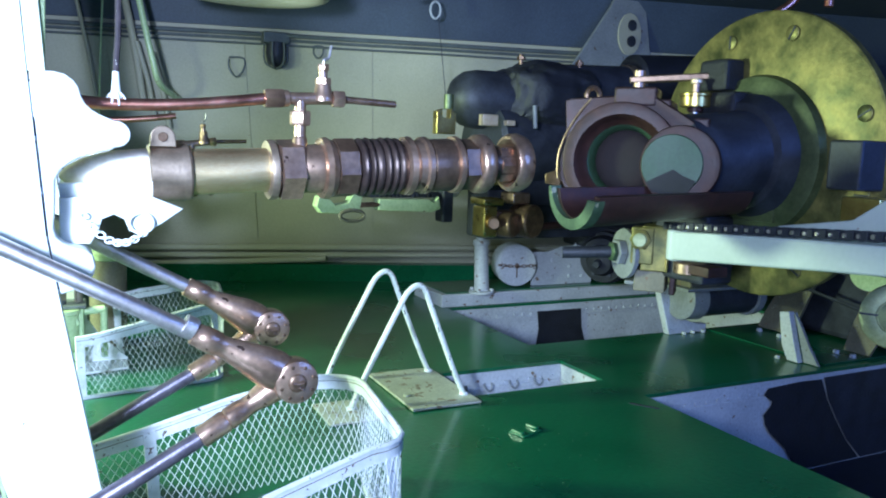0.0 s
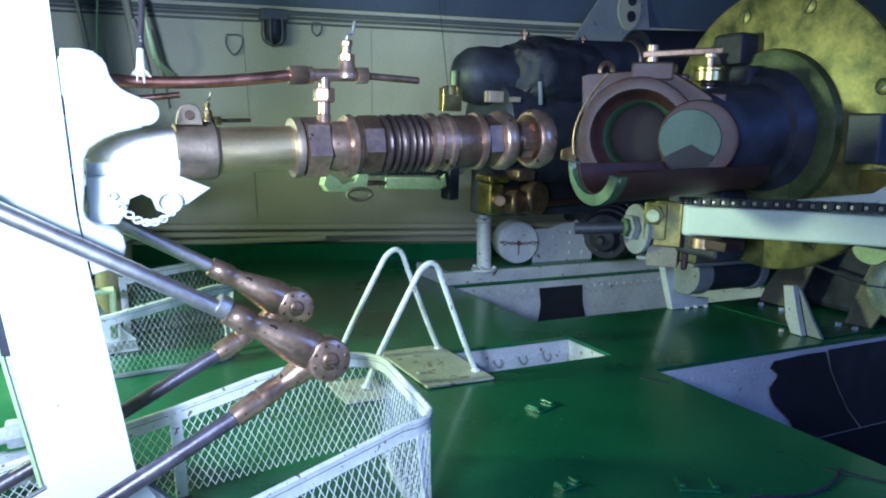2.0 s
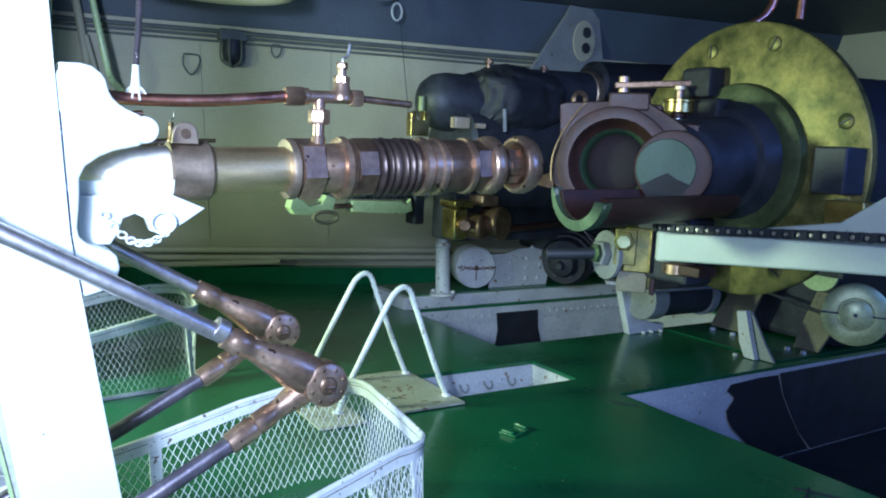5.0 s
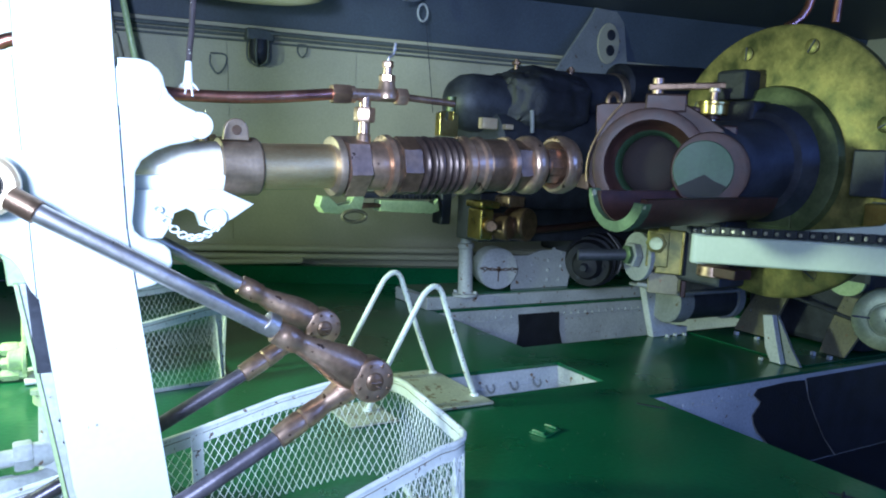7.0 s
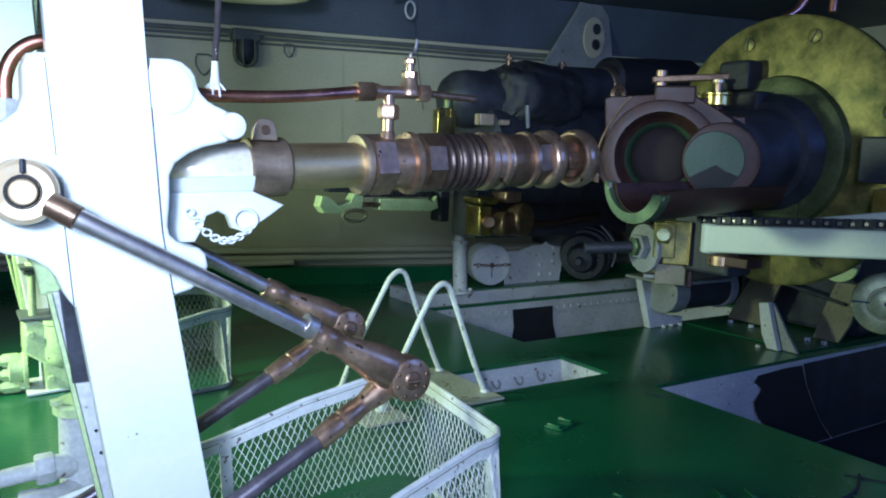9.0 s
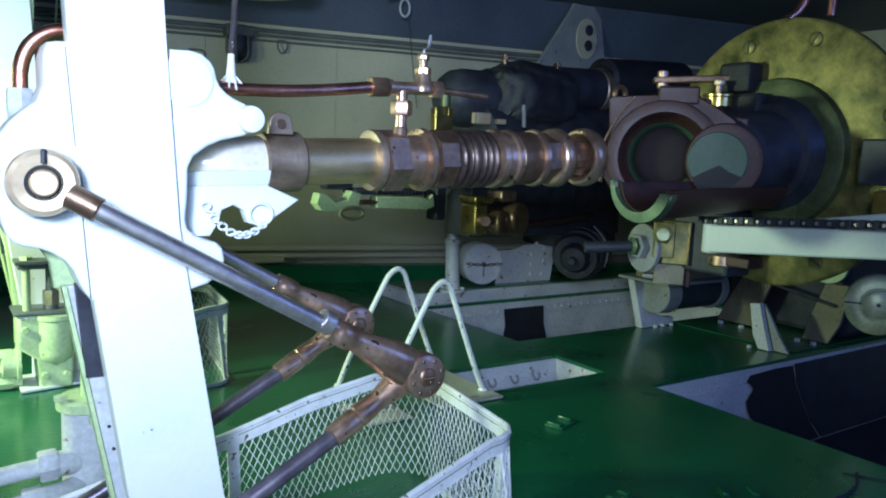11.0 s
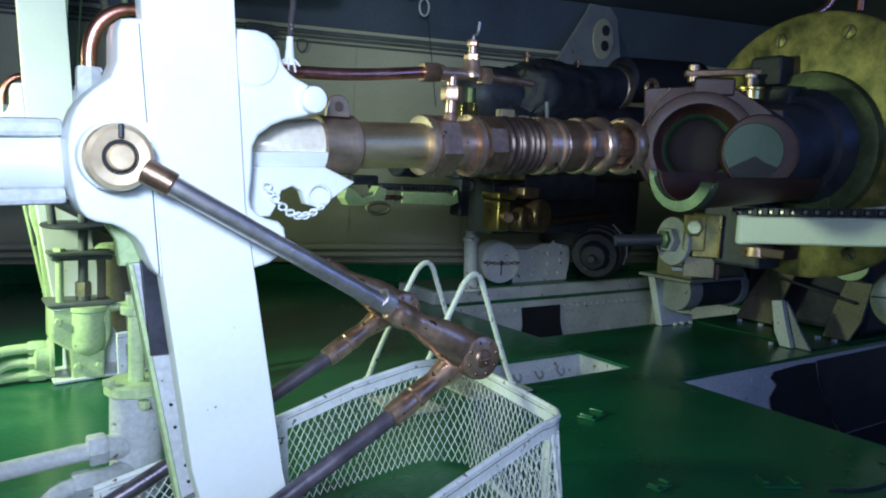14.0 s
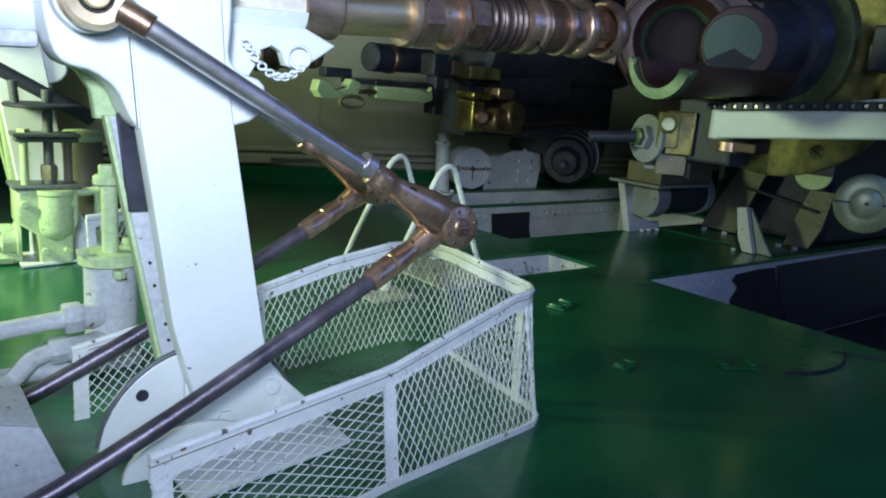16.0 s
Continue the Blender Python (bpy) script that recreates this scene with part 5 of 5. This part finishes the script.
for k in range(14):
    bm = new_bm()
    box(bm, (0.95 + 0.018 * k, 1.285, 0.636), (0.96 + 0.018 * k, 1.30, 0.652), 0.001)
    part("tooth", bm, IRON, gear)
yoke = thing("brass_yoke", (1.45, 1.3, 0.52), "bright brass yoke with bronze pivots under the second gun", "yoke")
for name, lo, hi, mat in (("yoke_block", (1.42, 1.25, 0.465), (1.485, 1.36, 0.60), BRASS), ("yoke_cap", (1.41, 1.24, 0.605), (1.51, 1.37, 0.635), BRASS), ("yoke_web", (1.487, 1.26, 0.47), (1.60, 1.34, 0.58), DULL), ("cap_block", (1.56, 1.25, 0.61), (1.65, 1.36, 0.66), BRONZE)):
    bm = new_bm()
    box(bm, lo, hi, 0.008)
    part(name, bm, mat, yoke)
for p, q, r, mat in (((1.52, 1.30, 0.52), (1.56, 1.22, 0.52), 0.055, DULL), ((1.62, 1.32, 0.535), (1.66, 1.22, 0.535), 0.075, DULL), ((1.47, 1.25, 0.53), (1.45, 1.215, 0.53), 0.03, DULL)):
    bm = new_bm()
    rod(bm, p, q, r, bevel=0.008, seg=28)
    part("pivot", bm, mat, yoke)
bm = new_bm()
sweep(bm, [(1.62, 1.28, 0.50), (1.9, 1.3, 0.515), (2.2, 1.32, 0.54)], 0.017, 12, 3)
part("arm", bm, BREECH, yoke)
clip = thing("brass_clip", (1.183, 1.189, 0.95), "bright yellow brass clip with a notch", "clip")
bm = new_bm()
prism(bm, [(1.14, 0.90), (1.225, 0.90), (1.225, 0.985), (1.20, 1.0), (1.20, 0.965), (1.165, 0.965), (1.165, 1.0), (1.14, 0.99)], 1.17, 1.21, 0.003)
part("clip_body", bm, BRASS, clip)
bm = new_bm()
rod(bm, (1.205, 1.2, 1.0), (1.205, 1.2, 1.06), 0.02)
part("pin", bm, PATINA, clip)
cover = thing("gun_cover", (1.8, 1.4, 1.05), "black canvas-like cover over the second gun's gear", "cover")
bm = new_bm()
bmesh.ops.create_icosphere(bm, subdivisions=5, radius=1.0)
for v in bm.verts:
    n = noise.noise(v.co * 2.2) * 0.10 + noise.noise(v.co * 6) * 0.05 + noise.noise(v.co * 15) * 0.025
    v.co = Vector((1.81, 1.42, 1.09)) + Vector((math.copysign(abs(v.co.x) ** 0.6, v.co.x) * 0.25, v.co.y * 0.18, math.copysign(abs(v.co.z) ** 0.6, v.co.z) * 0.155)) * (1 + n)
part("canvas", bm, BLACK, cover)
bm = new_bm()
lathe(bm, [(1.33, 0.0), (1.335, 0.045), (1.36, 0.09), (1.40, 0.118), (1.46, 0.13), (1.75, 0.132)], pose(0, 1.45, 1.065, 0, 0, 0), 36)
part("rounded_end", bm, IRON, cover, "rounded dark tank end")
bm = new_bm()
rod(bm, (1.9, 1.45, 1.15), (2.30, 1.45, 1.17), 0.105, bevel=0.01, seg=32)
part("cylinder", bm, IRON, cover)
bm = new_bm()
rod(bm, (2.28, 1.45, 1.169), (2.33, 1.45, 1.171), 0.112, bevel=0.006, seg=32)
part("end_ring", bm, BAND, cover, "reddish brown end ring")
bm = new_bm()
rod(bm, (2.33, 1.46, 1.22), (3.0, 1.50, 1.27), 0.115, bevel=0.02, seg=32)
part("rear_casing", bm, BLACK, cover)
for u in (1.66, 1.98):
    bm = new_bm()
    rod(bm, (u, 1.40, 1.22), (u, 1.40, 1.275), 0.011, seg=10)
    hexagon(bm, (u, 1.40, 1.25), (u, 1.40, 1.266), 0.02)
    part("grease_cup", bm, DULL, cover, "small tarnished bronze cup")
bm = new_bm()
rod(bm, (1.5, 1.45, 0.86), (2.6, 1.5, 0.9), 0.20, bevel=0.02, seg=32)
part("casing", bm, IRON, cover)
for name, lo, hi in (("fitting", (1.367, 1.2, 0.943), (1.441, 1.24, 0.990)), ("fitting", (1.483, 1.2, 0.948), (1.525, 1.23, 0.970))):
    bm = new_bm()
    box(bm, lo, hi, 0.004)
    part(name, bm, COLLAR, cover, "bright copper-coloured fitting")
bm = new_bm()
rod(bm, (1.625, 1.2, 0.941), (1.616, 1.2, 1.039), 0.010, seg=12)
part("pin", bm, GREY, cover)

# ---- bulkhead fittings ----
def on_wall(x, z, off=0.0):
    return wall_point(x, z, off)


# Lamp base and cage are grey, not black: the haze is in their paint.
lamp = thing("bulkhead_lamp", on_wall(-0.936, 1.33, 0.03), "black caged bulkhead lamp, unlit, on the wall", "lamp")
c = on_wall(-0.936, 1.34, 0.05)
bm = new_bm()
box(bm, (-0.075, -0.03, 0.04), (0.075, 0.04, 0.10), 0.008, Matrix.Translation(c))
part("base", bm, DIM, lamp)
bm = new_bm()
lathe(bm, [(0, 0.05), (0.06, 0.055), (0.10, 0.045), (0.125, 0.02), (0.13, 0.0)], Matrix.Translation(c + Vector((0, 0, 0.045))) @ pose(0, 0, 0, 0, 90, 0), 20)
part("globe", bm, IRON, lamp)
for k in range(6):
    bm = new_bm()
    t = k * math.pi / 3
    sweep(bm, [c + Vector((0.062 * math.cos(t), 0.062 * math.sin(t), 0.045)), c + Vector((0.066 * math.cos(t), 0.066 * math.sin(t), -0.03)), c + Vector((0.05 * math.cos(t), 0.05 * math.sin(t), -0.075)), c + Vector((0, 0, -0.095))], 0.005, 6, 3)
    part("cage_bar", bm, DIM, lamp)
for x, z, s in ((-0.713, 1.35, 1.0), (-1.154, 1.25, 1.6)):
    hook = thing("wall_hook", on_wall(x, z, 0.02), "small dark wire hook on the bulkhead", "hook", "wall hooks")
    c = on_wall(x, z, 0.03)
    bm = new_bm()
    sweep(bm, [c + Vector((-0.025 * s, 0, 0.03 * s)), c + Vector((0.025 * s, 0, 0.03 * s)), c + Vector((0.025 * s, 0, -0.01)), c + Vector((0, 0, -0.035 * s)), c + Vector((-0.025 * s, 0, -0.01)), c + Vector((-0.025 * s, 0, 0.025 * s))], 0.005, 6, 3)
    part("wire", bm, DIM, hook)
for x, z0, z1, r in ((-1.65, 1.05, 1.74, 0.02), (-1.60, 0.95, 1.35, 0.014), (-1.53, 0.9, 1.3, 0.014), (-1.88, 0.9, 1.74, 0.01)):
    bm = new_bm()
    sweep(bm, [on_wall(x, z0, 0.05), on_wall(x - 0.01, (z0 + z1) / 2, 0.06), on_wall(x - 0.04, z1, 0.07)], r, 10, 4)
    single("wall_cable", bm, WALL, on_wall(x, z0, 0.05), "painted cable running up the bulkhead", "cable", "wall cables")
bm = new_bm()
sweep(bm, [W @ Vector(p) for p in ((-1.575, 3.92, 1.735), (-1.55, 3.92, 1.57), (-1.49, 3.95, 1.24), (-1.47, 4.0, 1.12), (-1.46, 4.26, 1.06))], 0.016, 10, 5)
single("bent_pipe", bm, PALE, W @ Vector((-1.575, 3.92, 1.735)), "pale green bent pipe between deckhead and bulkhead", "pipe")
bm = new_bm()
sweep(bm, [W @ Vector(p) for p in ((-1.68, 3.85, 1.735), (-1.69, 3.85, 1.56), (-1.72, 3.85, 1.03), (-1.73, 3.90, 0.70), (-1.74, 4.1, 0.4))], 0.005, 6, 4)
single("hanging_wire", bm, PALE, W @ Vector((-1.68, 3.85, 1.735)), "thin pale green wire hanging from the deckhead", "wire")
# Plate added for the second strut's visible edge, which its copy doesn't reach.
bm = new_bm()
prism(bm, [(-0.34, 0.62), (-0.262, 0.62), (-0.249, 1.055), (-0.228, 1.735), (-0.29, 1.735), (-0.32, 1.05)], 1.425, 1.445, 0.003)
single("stanchion", bm, PALE, (-0.29, 1.43, 0.62), "pale green flat plate standing in for the second strut's edge", "stanchion")
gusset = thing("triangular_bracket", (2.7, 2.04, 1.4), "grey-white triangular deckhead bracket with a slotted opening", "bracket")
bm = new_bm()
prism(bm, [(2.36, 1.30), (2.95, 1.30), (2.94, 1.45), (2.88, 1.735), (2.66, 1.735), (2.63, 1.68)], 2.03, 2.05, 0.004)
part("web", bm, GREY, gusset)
bm = new_bm()
prism(bm, [(2.74 + 0.085 * math.cos(t) + 0.03, 1.54 + 0.12 * math.sin(t)) for t in [2 * math.pi * k / 24 for k in range(24)]], 2.018, 2.029, 0.004)
part("pad", bm, WALL, gusset)
# Dark discs set on the pad for its two openings.
for w in (1.50, 1.59):
    bm = new_bm()
    rod(bm, (2.78, 2.017, w), (2.78, 2.01, w), 0.032, seg=20)
    part("stud", bm, IRON, gusset)
hoop = thing("deckhead_hoop", (0.6, 1.95, 1.5), "grey painted tubular hoop under the deckhead", "hoop")
bm = new_bm()
sweep(bm, [(0.56 + 0.33 * math.cos(t), 1.93 + 0.28 * math.sin(t), 1.52) for t in [2 * math.pi * k / 40 for k in range(41)]], 0.035, 14, 1)
part("tube", bm, WALL, hoop)
for t in (0.4, 2.4, 4.4):
    bm = new_bm()
    rod(bm, (0.56 + 0.33 * math.cos(t), 1.93 + 0.28 * math.sin(t), 1.545), (0.56 + 0.33 * math.cos(t), 1.93 + 0.28 * math.sin(t), 1.739), 0.016)
    part("hanger", bm, WALL, hoop)
tackle = thing("deckhead_eye", (1.61, 2.22, 1.58), "grey steel eye hanging from the deckhead with a thin wire", "shackle")
bm = new_bm()
sweep(bm, [(1.61 + 0.03 * math.cos(t), 2.22, 1.58 + 0.045 * math.sin(t)) for t in [2 * math.pi * k / 18 for k in range(19)]], 0.006, 8, 1)
part("eye", bm, PLATE, tackle)
bm = new_bm()
sweep(bm, [(1.40, 2.05, 1.60), (1.5, 2.15, 1.62), (1.60, 2.22, 1.66), (1.64, 2.25, 1.735)], 0.009, 8, 3)
part("strap", bm, PLATE, tackle)
bm = new_bm()
rod(bm, (1.62, 2.2, 1.54), (1.66, 2.14, 1.05), 0.002, seg=6, bevel=0.0002)
part("wire", bm, IRON, tackle)
for pts in (((1.72, 0.12, 1.20), (1.74, 0.10, 1.27), (1.80, 0.06, 1.34), (1.82, 0.04, 1.55), (1.82, 0.04, 1.735)), ((1.86, 0.0, 1.30), (1.87, 0.0, 1.45), (1.88, 0.0, 1.735))):
    bm = new_bm()
    sweep(bm, pts, 0.013, 10, 4)
    single("copper_riser", bm, COPPER, pts[0], "copper pipe rising to the deckhead behind the face plate", "pipe", "copper risers")

# ---- valve gear beside the strut ----
ram = thing("hydraulic_ram", (-0.27, 0.37, 0.0), "pale green painted upright ram with a flanged head and pipe elbow", "ram", "rams")
for name, rows, mat in (("body", [(0.001, 0.062), (0.02, 0.062), (0.022, 0.055), (0.225, 0.055)], PLATE), ("head_flange", [(0.222, 0.058), (0.226, 0.066), (0.245, 0.066), (0.25, 0.06)], PALE), ("piston_rod", [(0.25, 0.017), (0.40, 0.017)], PALE), ("cap", [(0.395, 0.018), (0.398, 0.032), (0.412, 0.033), (0.416, 0.028)], PALE)):
    bm = new_bm()
    lathe(bm, rows, pose(-0.27, 0.37, 0, 0, -90, 0), 30)
    part(name, bm, mat, ram)
bm = new_bm()
hexagon(bm, (-0.27, 0.37, 0.416), (-0.27, 0.37, 0.437), 0.022)
part("nut", bm, PALE, ram)
for u, v, w0, w1 in ((-0.27, 0.30, 0.205, 0.222), (-0.33, 0.35, 0.25, 0.262), (-0.21, 0.35, 0.25, 0.262), (-0.22, 0.42, 0.25, 0.265)):
    bm = new_bm()
    hexagon(bm, (u, v, w0), (u, v, w1), 0.013)
    part("bolt", bm, PALE, ram)
for p, q, w, turn in ((-0.35, 0.33, 0.12, 0), (-0.385, 0.29, 0.066, 1)):
    bm = new_bm()
    hexagon(bm, (p - 0.025, q, w), (p + 0.012, q, w + 0.002), 0.033 if not turn else 0.028)
    part("union_nut", bm, PLATE, ram)
    bm = new_bm()
    sweep(bm, [(p, q, w), (p + 0.05, q + 0.015, w - 0.005), (-0.27, 0.37, w - 0.012)], 0.027, 14, 4)
    part("elbow", bm, PLATE, ram)
for k, (pts, r) in enumerate(((((-0.36, 0.33, 0.12), (-0.48, 0.335, 0.108), (-1.0, 0.34, 0.06)), 0.019), (((-0.40, 0.29, 0.066), (-0.44, 0.285, 0.058), (-0.475, 0.27, 0.03), (-0.50, 0.26, 0.022), (-0.6, 0.2, 0.022)), 0.019), (((-0.30, 0.30, 0.021), (-0.5, 0.30, 0.021), (-1.0, 0.28, 0.021)), 0.018))):
    bm = new_bm()
    sweep(bm, pts, r, 14, 4)
    single("feed_pipe", bm, PLATE, pts[0], "grey painted feed pipe running over the deck", "pipe", "feed pipes")
valve = thing("valve_block", (-0.25, 1.33, 0.0), "pale green painted valve block with spindle, handwheel and unions", "valve", "valve blocks")
bm = new_bm()
prism(bm, [(-0.325, 0.245), (-0.15, 0.245), (-0.148, 0.14), (-0.165, 0.10), (-0.168, 0.002), (-0.265, 0.002), (-0.27, 0.10), (-0.325, 0.14)], 1.27, 1.40, 0.010)
part("body", bm, PALE, valve)
bm = new_bm()
lathe(bm, [(0.08, 0.02), (0.10, 0.048), (0.12, 0.054), (0.225, 0.054), (0.23, 0.06), (0.244, 0.06)], pose(-0.215, 1.29, 0, 0, -90, 0), 28)
part("cylinder", bm, PALE, valve)
bm = new_bm()
box(bm, (-0.335, 1.262, 0.2455), (-0.14, 1.408, 0.258), 0.004)
part("cover_plate", bm, DIM, valve)
for u, w in ((-0.305, 0.20), (-0.175, 0.20), (-0.25, 0.05), (-0.185, 0.05)):
    bm = new_bm()
    hexagon(bm, (u, 1.272, w), (u, 1.255, w), 0.012)
    part("bolt_head", bm, PALE, valve)
bm = new_bm()
lathe(bm, [(0, 0.06), (0.01, 0.06), (0.012, 0.045), (0.05, 0.045), (0.055, 0.03)], pose(-0.315, 1.33, 0.08, 0, 0, 180), 24)
part("side_flange", bm, PALE, valve)
for name, p, q, r, hx, mat in (("stud", (-0.295, 1.30, 0.255), (-0.295, 1.30, 0.42), 0.012, False, PALE), ("stud_nut", (-0.295, 1.30, 0.405), (-0.295, 1.30, 0.43), 0.02, True, PALE), ("stud", (-0.165, 1.34, 0.255), (-0.165, 1.34, 0.42), 0.014, False, TAN),
                               ("spindle", (-0.225, 1.31, 0.255), (-0.225, 1.31, 0.55), 0.015, False, DIM), ("gland", (-0.225, 1.31, 0.258), (-0.225, 1.31, 0.272), 0.022, False, DIM), ("gland_nut", (-0.225, 1.31, 0.272), (-0.225, 1.31, 0.318), 0.026, True, TAN), ("wheel_knob", (-0.318, 1.265, 0.508), (-0.325, 1.265, 0.575), 0.013, False, DIM), ("side_lug", (-0.15, 1.30, 0.23), (-0.08, 1.30, 0.235), 0.014, False, PALE), ("side_stud", (-0.085, 1.30, 0.06), (-0.085, 1.30, 0.24), 0.012, False, PALE)):
    bm = new_bm()
    (hexagon if hx else rod)(bm, p, q, r)
    part(name, bm, mat, valve)
bm = new_bm()
box(bm, (-0.32, 1.285, 0.39), (-0.14, 1.335, 0.405), 0.004)
part("bridge", bm, DIM, valve)
bm = new_bm()
lathe(bm, [(0, 0.02), (0.004, 0.104), (0.008, 0.112), (0.014, 0.112), (0.018, 0.104), (0.02, 0.02)], pose(-0.238, 1.30, 0.492, 0, -90, 0), 36)
part("handwheel", bm, IRON, valve, "dark handwheel")
for k, w in enumerate((0.112, 0.066, 0.026)):
    bm = new_bm()
    hexagon(bm, (-0.385, 1.32, w), (-0.335, 1.32, w), 0.0225)
    hexagon(bm, (-0.335, 1.32, w), (-0.31, 1.32, w), 0.02, 0.4)
    part("union_nut", bm, PALE, valve)
    bm = new_bm()
    sweep(bm, [(-0.38, 1.32, w), (-0.45, 1.32, w - 0.004), (-0.55, 1.30, max(0.02, w - 0.02 - 0.03 * (k == 1))), (-0.9, 1.28, max(0.02, w - 0.03))], 0.016, 12, 4)
    part("pipe", bm, PALE, valve)
bm = new_bm()
prism(bm, [(-0.305, 0.15), (-0.141, 0.15), (-0.187, 0.60), (-0.24, 0.64), (-0.365, 0.63), (-0.36, 0.52), (-0.341, 0.448)], 1.45, 1.47, 0.004)
part("back_panel", bm, PALE, valve)
bm = new_bm()
rod(bm, (-0.379, 1.41, 0.623), (-0.070, 1.41, 0.456), 0.026, bevel=0.006, seg=24)
part("cross_tube", bm, IRON, valve, "dark slanting tube")
bm = new_bm()
box(bm, (-0.33, 1.262, 0.408), (-0.14, 1.345, 0.42), 0.003)
part("clamp_bar", bm, DIM, valve)
tank = thing("tank", (-0.055, 1.66, 0.0), "squat grey-green upright tank with a rounded lid behind the valves", "tank")
for name, rows, mat in (("shell", [(0.001, 0.07), (0.36, 0.07)], TAN), ("lid", [(0.36, 0.07), (0.364, 0.076), (0.384, 0.076), (0.398, 0.06), (0.404, 0.0)], PALE)):
    bm = new_bm()
    lathe(bm, rows, pose(-0.055, 1.66, 0, 0, -90, 0), 32)
    part(name, bm, mat, tank)
tray = thing("floor_plate", (-0.6, -0.2, 0.0), "white painted bent plate standing on the deck", "plate")
bm = new_bm()
prism(bm, [(-0.80, 0.002), (-0.455, 0.002), (-0.505, 0.13), (-0.60, 0.155), (-0.80, 0.16)], -0.20, -0.19, 0.002)
part("sheet", bm, PLATE, tray)
bm = new_bm()
prism(bm, [(-0.505, 0.13), (-0.60, 0.155), (-0.80, 0.16), (-0.80, 0.15), (-0.60, 0.145), (-0.508, 0.12)], -0.19, -0.03, 0.002)
part("top_flange", bm, PLATE, tray)
